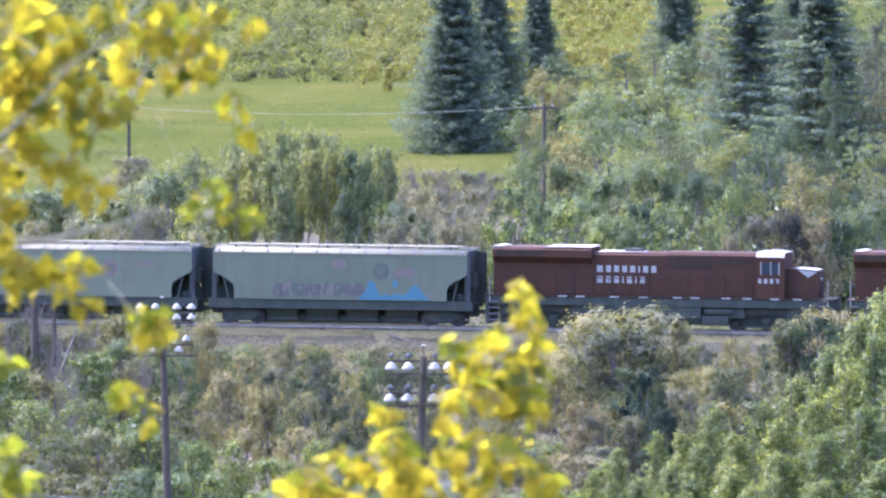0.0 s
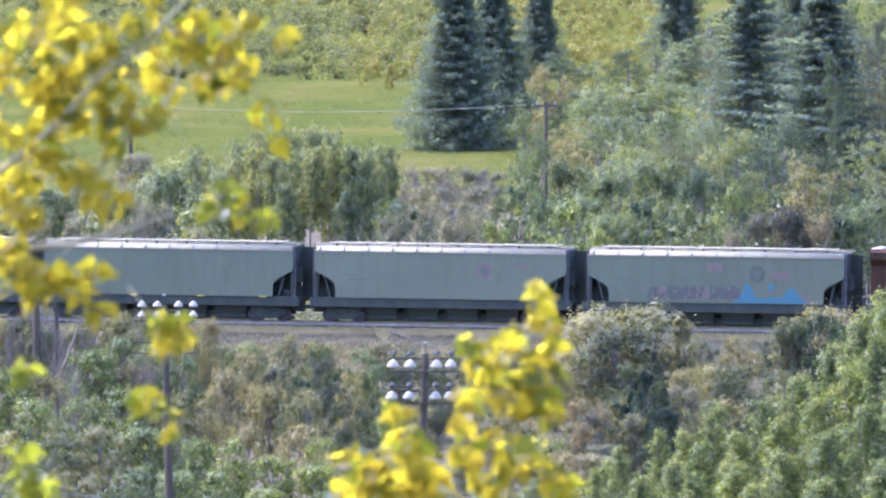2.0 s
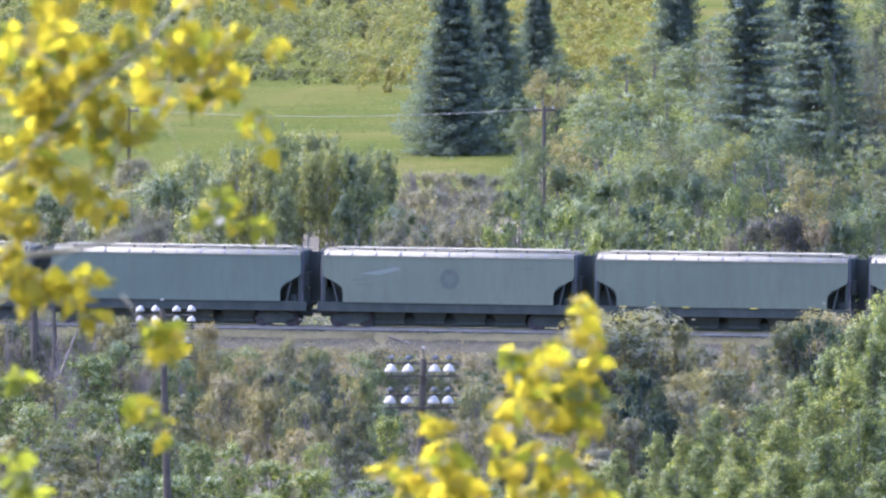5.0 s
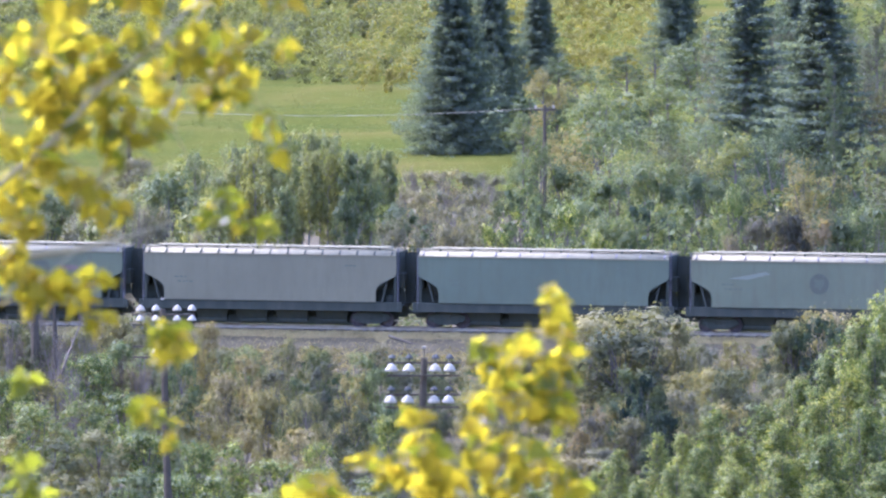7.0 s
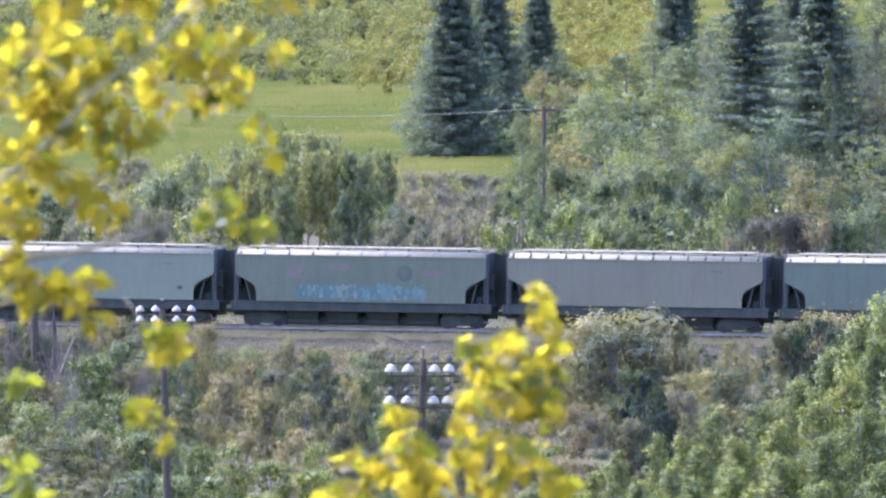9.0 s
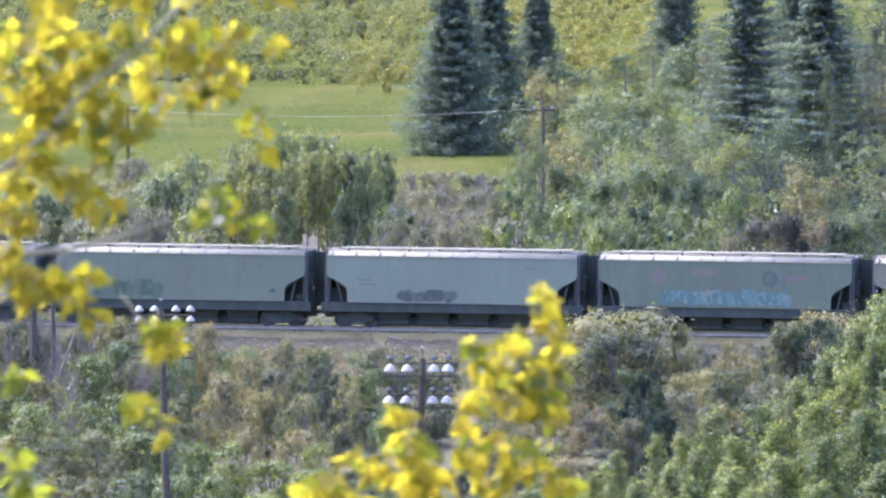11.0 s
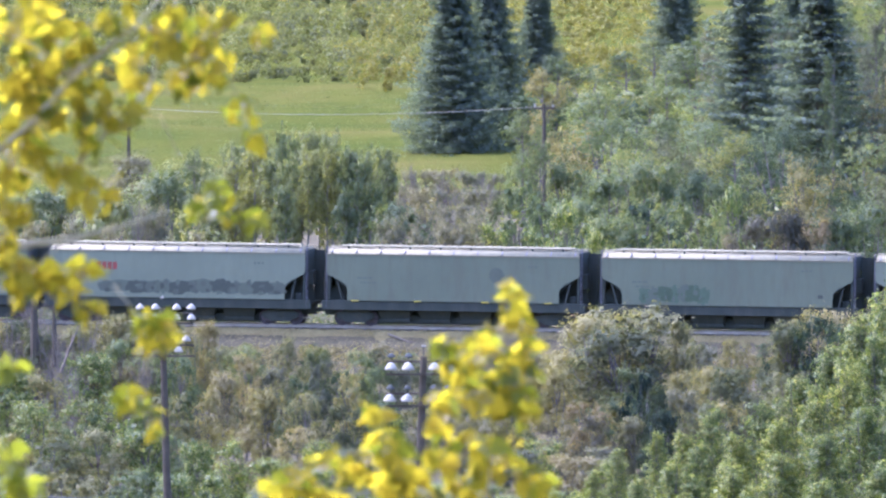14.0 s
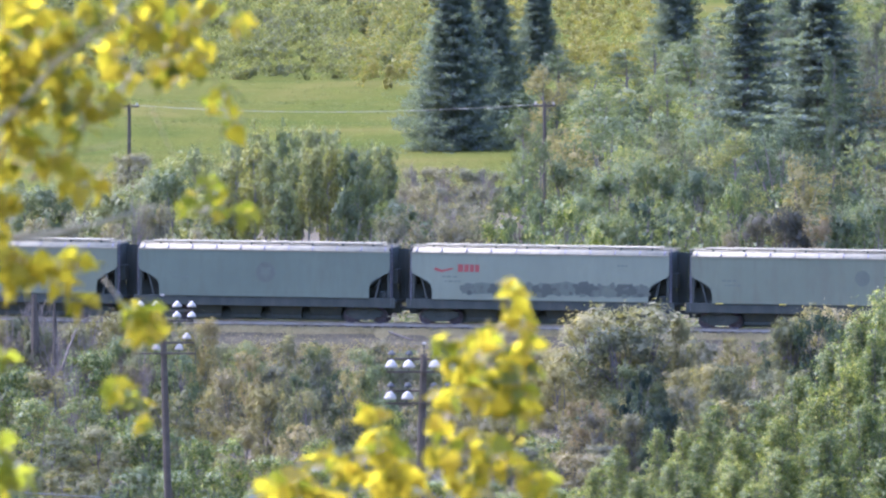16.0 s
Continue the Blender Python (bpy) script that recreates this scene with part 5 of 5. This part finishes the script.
    tx, ty, tz = (a - b for a, b in zip(top_xyz, base_xyz))
    v, f = tube_data([(0, 0, 0), (tx * 0.5, ty * 0.5, tz * 0.5), (tx, ty, tz)], [radius * 1.15, radius, radius * 0.8], 10)
    link("post", v, f, POLE_WOOD, pole)
    v, f = lathe(((0.0, 0.245), (0.035, 0.24), (0.06, 0.21), (0.095, 0.185), (0.12, 0.145), (0.124, 0.125), (0.15, 0.095), (0.167, 0.05), (0.165, 0.02), (0.15, 0.0), (0.1, 0.04), (0.02, 0.0), (0.0, 0.0)), 12)
    shell = None
    part("top_pin", box(tx - 0.012, tx + 0.012, -0.012, 0.012, tz - 0.05, tz + 0.24), BLACK_STEEL, pole)
    part("pin_cap", box(tx - 0.05, tx + 0.05, -0.05, 0.05, tz + 0.24, tz + 0.29, bevel=0.02), PORCELAIN, pole, "small white pin cap")
    for down, back, xs in arms:
        z, cx = tz - down, tx * (tz - down) / tz
        arm = part("crossarm", box(cx - width / 2, cx + width / 2, back - 0.04, back + 0.04, z - 0.024, z + 0.024, bevel=0.006), POLE_WOOD, pole)
        for x in xs:
            part("insulator_pin", box(cx + x - 0.015, cx + x + 0.015, back - 0.015, back + 0.015, z + 0.03, z + 0.14), BLACK_STEEL, arm)
            if shell is None:
                ob = shell = link("insulator", v, f, PORCELAIN, arm, "white porcelain bell insulator")
            else:
                ob = tagged(new("insulator", shell.data), "white porcelain bell insulator")
                ob.parent = arm
            ob.location = (cx + x, back, z + 0.1)
            ob.scale = (big, big, big * 0.9)
            # rear arms carry smaller, darker grey insulators
            if back > 0.45:
                ob.material_slots[0].link = "OBJECT"
                ob.material_slots[0].material = GREY_INSULATOR
                ob["label"] = "small dark grey insulator"
                ob.scale = (big * 0.66, big * 0.66, big * 0.5)
    return pole


XS = (-0.78, -0.36, 0.28, 0.63)
insulator_pole((-0.65, 400, 24.03), (-0.47, 400, 29.25), 0.1, ((0.42, -0.12, XS), (0.14, 0.5, XS), (1.19, -0.12, XS), (0.92, 0.5, XS)), 1.8, "leaning wooden pole with four arms of white insulators")
XS = (-0.58, -0.18, 0.37, 0.75)
insulator_pole((-7.08, 425, 22.4), (-7.27, 425, 29.22), 0.095, ((0.4, -0.12, XS), (0.16, 0.4, XS), (0.98, 0.3, (-0.15, 0.6)), (1.24, -0.12, (-0.2, 0.4))), 1.6, "wooden pole with stacked white bell insulators", 0.7)


def field_pole(base_xyz, height, label):
    x, y, z = base_xyz
    pole = thing("telephone_pole", label, "utility pole", "poles across the meadow", pose(x, y, z))
    v, f = tube_data([(0, 0, -0.3), (0, 0, height)], [0.17, 0.12], 8)
    link("post", v, f, POLE_WOOD, pole)
    part("crossarm", box(-0.75, 0.75, -0.06, 0.06, height - 0.35, height - 0.22), POLE_WOOD, pole)
    for q in (-0.6, 0.0, 0.6):
        part("insulator", box(q - 0.08, q + 0.08, -0.08, 0.08, height - 0.22, height - 0.0, bevel=0.03), PORCELAIN, pole)


def build_field_line():
    a, b = Vector((-23.71, 1240, 4.68)), Vector((6.82, 1108, 9.58))
    for p in (a, b):
        g = ground(p.x, p.y)
        field_pole((p.x, p.y, g), p.z - g, "tall wooden pole carrying a cable over the meadow")
    line = []
    for i in range(25):
        k = i / 24
        p = a.lerp(b, k) + Vector((0, 0, -0.15 - 4 * 0.55 * k * (1 - k)))
        line.append(tuple(p))
    v, f = tube_data(line, [0.016] * 25, 5)
    tagged(link("overhead_cable", v, f, CABLE), "pale overhead cable slung between meadow poles", "cable")
    # a thin wire low in front of the slope
    v, f = tube_data([(-12.2, 420, 24.76), (-10.47, 420, 24.65), (-8.73, 420, 24.55)], [0.02] * 3, 5)
    tagged(link("overhead_wire", v, f, CABLE), "thin pale wire sagging across the slope", "cable")


build_field_line()


# ---- poplar branches close to the lookout ----
# sunlight is put into the yellow; the green covers shade and greener sprays
LEAF = foliage("poplar_leaf_sun_colour", (0.185, 0.178, 0.005), (0.28, 0.244, 0.005), (0.37, 0.315, 0.009), 0.8, 0.35, 0.4, "soft")
LEAF_GREEN = foliage("green_shade_poplar_leaf", (0.055, 0.08, 0.006), (0.14, 0.16, 0.008), (0.3, 0.28, 0.012), 0.72, 0.35, 0.35, "soft")
TWIG = rough_stuff("grey_twig_bark", (0.28, 0.245, 0.13), (0.46, 0.405, 0.22), 30, 0.9, 0.002)


# silvery undersides, with white glints painted in as whole pale leaves
PALE_LEAF = foliage("silvery_glint_leaf", (0.26, 0.26, 0.16), (0.34, 0.33, 0.22), (0.4, 0.39, 0.3), 0.2, 0.4)


def poplar_leaf_mesh(material):
    """A broad pointed leaf 6 cm long with a folded midrib and a short stalk."""
    outline = ((0, 0.0), (0.42, 0.06), (0.54, 0.28), (0.4, 0.56), (0.17, 0.82), (0.0, 1.12))
    verts, faces = [], []
    for x, y in outline:
        verts.append((0, y, 0.0))
        verts.append((x * 0.8, y, 0.13 * x + 0.1 * y * y))
        verts.append((-x * 0.8, y, 0.13 * x + 0.1 * y * y))
    for i in range(5):
        a, b = 3 * i, 3 * i + 3
        faces += [(a, a + 1, b + 1, b), (a, b, b + 2, a + 2)]
    verts += [(0.02, 0, 0), (-0.02, 0, 0), (0.0, -0.45, 0.05)]
    faces.append((len(verts) - 3, len(verts) - 2, len(verts) - 1))
    me = bpy.data.meshes.new("leaf")
    me.from_pydata(verts, [], faces)
    me.materials.append(material)
    me.shade_smooth()
    return me


leaf_data, pale_data, green_data = poplar_leaf_mesh(LEAF), poplar_leaf_mesh(PALE_LEAF), poplar_leaf_mesh(LEAF_GREEN)


def leafy_branch(seed, twigs, clusters, size, label, dense=1.0, depth=0.18, green=0.08):
    """Twigs as lines of (across, up) and clusters of leaves as (across, up, half width, half height), forty metres out."""
    rng = random.Random(seed * 3)
    branch = thing("poplar_branch", label, "tree branch", "poplar branches near the lookout", pose(0, 40, 47))
    for line, r0 in twigs:
        pts = [(x, (-0.055 if r0 > 0.0088 else 0.05) + rng.uniform(-0.02, 0.02), z - 47) for x, z in line]
        n = len(pts)
        v, f = tube_data(pts, [(0.7 if r0 > 0.0088 else 0.5) * r0 * (1 - 0.75 * i / (n - 1)) for i in range(n)], 7)
        link("twig", v, f, TWIG, branch, "thin grey twig", True)
    nodes = [Vector((x, -0.055 if r0 > 0.0088 else 0.05, z - 47)) for line, r0 in twigs for x, z in line]
    leaf_spots = []
    for cx, cz, rx, rz in clusters:
        centre = Vector((cx, rng.uniform(-depth, depth) * 0.6, cz - 47))
        near = min(nodes, key=lambda p: (p - centre).length)
        mid = near.lerp(centre, 0.55) + Vector((0, 0, 0.01))
        v, f = tube_data([tuple(near), tuple(mid), tuple(centre)], [0.0028, 0.002, 0.001], 5)
        link("sprig", v, f, TWIG, branch)
        rx, rz = rx * 0.8, rz * 0.82
        count = max(8, int(dense * 14 * rx * rz / (size * size * 0.5)))
        for _ in range(count):
            a, q = rng.uniform(0, 2 * math.pi), math.sqrt(rng.random())
            leaf_spots.append(centre + Vector((rx * q * math.cos(a), rng.uniform(-depth, depth) * 0.5, rz * q * math.sin(a))))
    for p in leaf_spots:
        q = rng.random()
        ob = new("leaf", pale_data if q < 0.035 else green_data if q < 0.035 + green else leaf_data)
        ob.parent = branch
        k = size * rng.uniform(0.65, 1.15) * (0.6 if q < 0.035 else 1)
        ob.matrix_basis = Matrix.Translation(p) @ pose(0, 0, 0, rng.gauss(-55, 45), rng.gauss(0, 45), rng.uniform(0, 360)) @ Matrix.Diagonal((k, k, k, 1))
    return branch


ROOT = (0.1, 45.95)


def near_poplar():
    """The tree beside the lookout from which the branches hang."""
    tree = thing("poplar_tree", "grey-barked poplar beside the lookout carrying leafy branches", "tree", "", pose(-2.3, 38.6, ground(-2.3, 38.6)))
    v, f = tube_data([(0, 0, -0.2), (0.05, 0, 2.5), (0, 0.05, 5), (0.1, 0, 8)], [0.16, 0.13, 0.1, 0.04], 10)
    link("trunk", v, f, BARK, tree, "rough grey trunk", True)
    for z0, reach, z1 in ((1.1, 1.05, 1.5), (1.6, 1.05, 2.05), (1.8, 1.0, 2.4), (2.3, 1.1, 3.2)):
        v, f = tube_data([(0.05, 0, z0), (reach * 0.5, 0.7, (z0 + z1) / 2), (reach, 1.4, z1)], [0.04, 0.025, 0.012], 7)
        link("limb", v, f, BARK, tree, "", True)


near_poplar()
branch_top = leafy_branch(61, ((((-1.244, 48.340), (-1.051, 48.498), (-0.927, 48.632), (-0.796, 48.739), (-0.665, 48.877)), 0.0135), (((-0.996, 48.340), (-0.845, 48.498), (-0.755, 48.588), (-0.718, 48.712), (-0.665, 48.877)), 0.0092), (((-0.796, 48.739), (-0.624, 48.712), (-0.528, 48.546)), 0.005), (((-1.051, 48.498), (-0.996, 48.436), (-0.886, 48.354)), 0.004), (((-0.913, 48.402), (-0.748, 48.439)), 0.005)),
                          ((-1.023, 48.698, 0.076, 0.082), (-0.920, 48.732, 0.082, 0.041), (-0.996, 48.601, 0.103, 0.044), (-0.858, 48.546, 0.069, 0.069), (-0.913, 48.643, 0.069, 0.034), (-0.714, 48.732, 0.096, 0.062), (-0.611, 48.657, 0.055, 0.082), (-0.494, 48.746, 0.055, 0.038), (-0.528, 48.540, 0.034, 0.048), (-0.512, 48.475, 0.019, 0.027), (-0.666, 48.615, 0.062, 0.048), (-0.590, 48.767, 0.069, 0.030), (-1.058, 48.484, 0.055, 0.048), (-0.803, 48.670, 0.055, 0.034), (-0.776, 48.601, 0.041, 0.034), (-0.941, 48.512, 0.062, 0.034), (-0.831, 48.767, 0.055, 0.027), (-1.051, 48.773, 0.069, 0.027), (-1.065, 48.588, 0.055, 0.069), (-0.975, 48.670, 0.055, 0.034), (-0.900, 48.471, 0.041, 0.022), (-1.051, 48.650, 0.055, 0.055), (-0.996, 48.526, 0.055, 0.041), (-0.913, 48.581, 0.055, 0.041), (-1.140, 48.739, 0.062, 0.055)),
                          0.053, "sunlit yellow-green poplar branch with many leaves", 0.95, green=0.24)
branch_upper = leafy_branch(71, ((((-1.270, 48.822), (-0.995, 48.863), (-0.734, 48.890), (-0.390, 48.877)), 0.007), (((-1.271, 48.409), (-1.175, 48.505), (-1.147, 48.657)), 0.005)),
                            ((-1.009, 48.856, 0.096, 0.048), (-0.830, 48.863, 0.082, 0.048), (-0.665, 48.870, 0.082, 0.048), (-0.500, 48.856, 0.069, 0.041), (-0.390, 48.883, 0.055, 0.034), (-1.168, 48.643, 0.055, 0.062), (-1.175, 48.498, 0.062, 0.055), (-1.161, 48.367, 0.062, 0.048)), 0.053, "upper poplar branch with sunlit yellow leaves", 1.1, green=0.15)
branch_mid = leafy_branch(62, ((((-1.244, 48.381), (-1.051, 48.423), (-0.941, 48.395), (-0.845, 48.326)), 0.006), (((-1.244, 48.285), (-1.051, 48.326)), 0.005)),
                          ((-1.058, 48.381, 0.055, 0.055), (-0.941, 48.402, 0.066, 0.027), (-0.879, 48.347, 0.052, 0.030), (-0.824, 48.326, 0.022, 0.025), (-1.051, 48.306, 0.062, 0.041), (-1.023, 48.450, 0.055, 0.034)), 0.053, "yellow-green poplar twig hanging from the branch", 1.27)
branch_low = leafy_branch(63, ((((-1.244, 48.175), (-1.051, 48.154), (-0.941, 48.126), (-0.852, 48.051)), 0.006), (((-1.161, 48.188), (-0.920, 48.219), (-0.817, 48.244), (-0.687, 48.285)), 0.0145)),
                          ((-1.065, 48.147, 0.062, 0.048), (-1.010, 48.133, 0.055, 0.044), (-0.934, 48.120, 0.062, 0.038), (-0.886, 48.147, 0.027, 0.027), (-0.866, 48.062, 0.038, 0.022), (-1.051, 48.092, 0.055, 0.025), (-1.072, 48.230, 0.022, 0.022), (-1.093, 48.188, 0.048, 0.048)), 0.053, "low poplar twig with yellow-green leaves", 1.27)
branch_spray = leafy_branch(64, ((((-0.718, 48.519), (-0.666, 48.409), (-0.570, 48.340), (-0.473, 48.264)), 0.003),),
                            ((-0.632, 48.292, 0.036, 0.019), (-0.549, 48.315, 0.027, 0.033), (-0.556, 48.278, 0.034, 0.019), (-0.480, 48.271, 0.030, 0.018), (-0.576, 48.347, 0.019, 0.019)), 0.042, "small hanging spray of green poplar leaves", 1.3, green=0.75)
branch_drop = leafy_branch(65, ((((-0.817, 48.106), (-0.749, 48.023), (-0.735, 47.913), (-0.769, 47.830), (-0.708, 47.747)), 0.004),),
                           ((-0.728, 48.023, 0.055, 0.030), (-0.707, 47.989, 0.052, 0.036), (-0.680, 47.968, 0.025, 0.025), (-0.728, 47.961, 0.027, 0.019), (-0.783, 47.844, 0.052, 0.022), (-0.742, 47.814, 0.041, 0.018), (-0.710, 47.764, 0.016, 0.019)), 0.046, "hanging poplar twig with yellow-green leaves", 1.31, green=0.45)
branch_corner = leafy_branch(66, ((((-1.245, 47.692), (-1.066, 47.665), (-0.997, 47.582)), 0.005), (((-1.162, 47.954), (-1.052, 47.913)), 0.003)),
                             ((-1.059, 47.658, 0.048, 0.055), (-1.031, 47.603, 0.055, 0.034), (-1.058, 47.913, 0.025, 0.019), (-1.079, 47.706, 0.027, 0.041)), 0.053, "green poplar twig at the edge of the thicket", 1.2, green=0.95)
branch_shoot = leafy_branch(67, (((ROOT, (0.146, 47.389), (0.132, 47.623), (0.139, 47.830), (0.160, 47.968), (0.194, 48.106)), 0.0085),),
                            ((0.176, 48.110, 0.019, 0.019), (0.201, 48.085, 0.022, 0.019), (0.198, 48.029, 0.052, 0.033), (0.118, 47.982, 0.047, 0.033), (0.022, 47.972, 0.036, 0.019), (0.222, 47.982, 0.030, 0.030), (0.070, 47.913, 0.062, 0.033), (0.167, 47.913, 0.076, 0.041), (0.235, 47.913, 0.019, 0.022), (0.187, 47.837, 0.062, 0.047), (0.091, 47.858, 0.055, 0.036), (0.015, 47.844, 0.033, 0.019), (0.001, 47.789, 0.033, 0.019), (0.229, 47.810, 0.022, 0.033)),
                            0.053, "upright young poplar shoot with sunlit yellow leaves", 1.55, green=0.2)
branch_base = leafy_branch(68, (((ROOT, (0.146, 47.389), (0.139, 47.582), (0.105, 47.747)), 0.007), (((0.139, 47.554), (0.215, 47.651), (0.256, 47.610)), 0.004)),
                           ((0.107, 47.741, 0.055, 0.030), (0.180, 47.720, 0.038, 0.025), (0.022, 47.706, 0.062, 0.030), (0.160, 47.672, 0.096, 0.036), (0.240, 47.644, 0.033, 0.049), (0.091, 47.623, 0.055, 0.033), (0.270, 47.593, 0.025, 0.027)),
                           0.053, "leafy yellow base shoots of the young poplar", 1.45, green=0.2)
branch_side = leafy_branch(69, (((ROOT, (-0.006, 47.389), (-0.074, 47.582), (-0.116, 47.692), (-0.143, 47.782)), 0.006),),
                           ((-0.146, 47.782, 0.030, 0.027), (-0.233, 47.681, 0.049, 0.025), (-0.116, 47.692, 0.060, 0.033), (-0.088, 47.623, 0.062, 0.049), (-0.191, 47.637, 0.049, 0.038), (-0.129, 47.727, 0.034, 0.022), (-0.033, 47.596, 0.055, 0.027)),
                           0.053, "side shoot with sunlit yellow leaves", 1.5, green=0.15)
branch_spread = leafy_branch(70, (((ROOT, (-0.116, 47.389), (-0.226, 47.554), (-0.336, 47.623)), 0.006),),
                             ((-0.336, 47.623, 0.071, 0.036), (-0.391, 47.601, 0.041, 0.022), (-0.253, 47.593, 0.055, 0.027)), 0.053, "low spreading twig with sunlit yellow leaves", 1.5, green=0.15)


# ---- all that moves ----
SWAY_LEFT = (
    (0.0, 0.000, -0.000), (0.5, 0.019, -0.005), (1.0, 0.024, 0.002), (1.5, 0.040, -0.002), (2.0, 0.053, -0.017), (2.5, 0.060, -0.023),
    (3.0, 0.082, -0.051), (3.5, 0.116, -0.075), (4.0, 0.071, -0.043), (5.2, 0.040, -0.028), (6.5, 0.050, -0.024), (7.0, 0.056, -0.031),
    (7.5, 0.043, -0.015), (8.0, 0.040, -0.013), (8.5, 0.043, -0.016), (9.0, 0.047, -0.035), (10.2, 0.044, -0.027), (11.5, 0.028, -0.019),
    (12.0, 0.008, -0.004), (12.5, -0.003, -0.002), (13.0, -0.005, -0.001), (13.5, -0.005, 0.002), (14.0, 0.015, -0.007), (14.5, -0.013, 0.006),
    (15.0, -0.016, 0.005), (15.5, -0.011, -0.003), (16.0, -0.020, 0.006),
)
SWAY_SHOOT = (
    (0.0, 0.000, -0.000), (0.5, -0.006, 0.000), (1.0, 0.014, 0.000), (1.5, 0.013, -0.001), (2.0, 0.034, -0.006), (2.5, 0.033, -0.005),
    (3.0, 0.038, -0.005), (3.5, 0.163, -0.042), (4.0, 0.159, -0.038), (4.2, 0.173, -0.049), (5.3, 0.116, -0.023), (6.3, 0.060, -0.002),
    (6.5, 0.090, -0.015), (7.0, 0.070, -0.004), (7.5, 0.032, 0.004), (8.0, 0.002, 0.012), (8.5, 0.051, -0.001), (9.0, 0.039, 0.005),
    (9.2, 0.056, -0.000), (10.2, 0.052, -0.003), (11.5, 0.047, 0.002), (12.0, 0.012, 0.002), (12.5, -0.021, -0.002), (13.0, -0.019, -0.002),
    (13.5, -0.028, -0.001), (14.0, -0.022, -0.001), (14.5, -0.018, -0.001), (15.0, -0.024, -0.003), (15.5, -0.029, -0.003), (16.0, -0.020, -0.003),
)
SWAY_SIDE = (
    (0.0, 0.000, -0.000), (0.5, 0.005, 0.000), (1.0, 0.022, -0.004), (1.5, 0.022, -0.003), (2.0, 0.028, -0.000), (2.5, 0.017, -0.001),
    (3.0, 0.046, -0.004), (3.5, 0.182, -0.009), (4.0, 0.148, -0.035), (4.2, 0.146, -0.035), (5.3, 0.109, -0.014), (6.3, 0.067, -0.005),
    (6.5, 0.080, -0.005), (7.0, 0.073, 0.001), (7.5, 0.021, 0.005), (8.0, -0.002, 0.008), (8.5, 0.040, 0.006), (9.0, 0.037, 0.005),
    (9.2, 0.045, 0.003), (10.2, 0.041, 0.003), (11.3, 0.040, 0.003), (11.5, 0.044, 0.003), (12.0, 0.014, 0.003), (12.5, -0.015, 0.002),
    (13.0, -0.015, 0.002), (13.5, -0.025, 0.002), (14.0, -0.018, 0.001), (14.5, -0.019, -0.001), (15.0, -0.027, -0.006), (15.5, -0.026, -0.004),
    (16.0, -0.031, -0.003),
)
SWAY_SPREAD = (
    (0.0, 0.000, -0.000), (0.5, 0.023, -0.004), (1.0, 0.017, 0.000), (1.5, 0.016, -0.003), (2.0, 0.137, -0.003), (2.5, 0.187, -0.008),
    (3.0, 0.287, -0.020), (3.5, 0.330, -0.074), (4.0, 0.333, -0.090), (4.2, 0.332, -0.090), (5.3, 0.164, -0.050), (6.3, 0.038, -0.017),
    (6.5, 0.042, -0.017), (7.0, 0.021, -0.010), (7.5, 0.003, -0.002), (8.0, -0.006, 0.001), (8.5, 0.029, -0.002), (9.0, 0.096, -0.022),
    (9.2, 0.139, -0.029), (10.2, 0.085, -0.017), (11.3, 0.036, -0.005), (11.5, 0.040, -0.005), (12.0, 0.001, 0.000), (12.5, -0.025, -0.000),
    (13.0, -0.027, 0.002), (13.5, -0.019, 0.002), (14.0, -0.038, 0.001), (14.5, -0.043, 0.002), (15.0, -0.038, -0.003), (15.5, -0.019, -0.004),
    (16.0, -0.046, -0.003),
)


def sway(ob, rows, gain, lean, home=0.0):
    """Wind: the branch shifts and tips a little."""
    walk(ob, [(t, pose(home + dx * gain, 40, 47 + dz * gain, 0, -lean * dx * gain, 0)) for t, dx, dz in rows])


def tip(ob, rows, tall):
    """Wind: a rooted shoot leans over about its foot."""
    foot = Matrix.Translation((ROOT[0], 40, ROOT[1]))
    for_rest = foot.inverted() @ pose(0, 40, 47)
    walk(ob, [(t, foot @ pose(0, 0, 0.6 * dz - 0.016, 0, math.degrees(math.atan(dx / tall)), 0) @ for_rest) for t, dx, dz in rows])


def motions():
    c, k = math.cos(TURN), math.sin(TURN)
    tilt = math.degrees(math.atan(-GRADE))
    ends = [i * 0.5 for i in range(33)]
    for ob, centre in moving:
        rows = []
        for t in ends:
            s = centre + travel(t)
            x, y = on_track(s, 0)
            rows.append((t, pose(x, y, GRADE * s if abs(s) < 90 else GRADE * math.copysign(90, s), 0, tilt if abs(s) < 90 else 0, -12)))
        walk(ob, rows)
    for wheel, x, radius in turning:
        walk(wheel, [(i / 30, pose(x, 0, radius, 0, math.degrees(travel(i / 30) / radius) % 360, 0)) for i in range(481)])
    sway(branch_top, SWAY_LEFT, 1.4, 0, 0.02)
    sway(branch_upper, SWAY_LEFT, 1.3, 0, 0.02)
    sway(branch_mid, SWAY_LEFT, 0.9, 10)
    sway(branch_low, SWAY_LEFT, 0.7, 10)
    sway(branch_spray, SWAY_LEFT, 0.6, 0, 0.018)
    sway(branch_drop, SWAY_LEFT, 0.9, 4)
    sway(branch_corner, SWAY_LEFT, 0.9, 10)
    tip(branch_shoot, SWAY_SHOOT, 1.95)
    tip(branch_base, SWAY_SHOOT, 1.75)
    sway(branch_side, SWAY_SIDE, 1.0, 0)
    sway(branch_spread, SWAY_SPREAD, 1.0, 0)


motions()
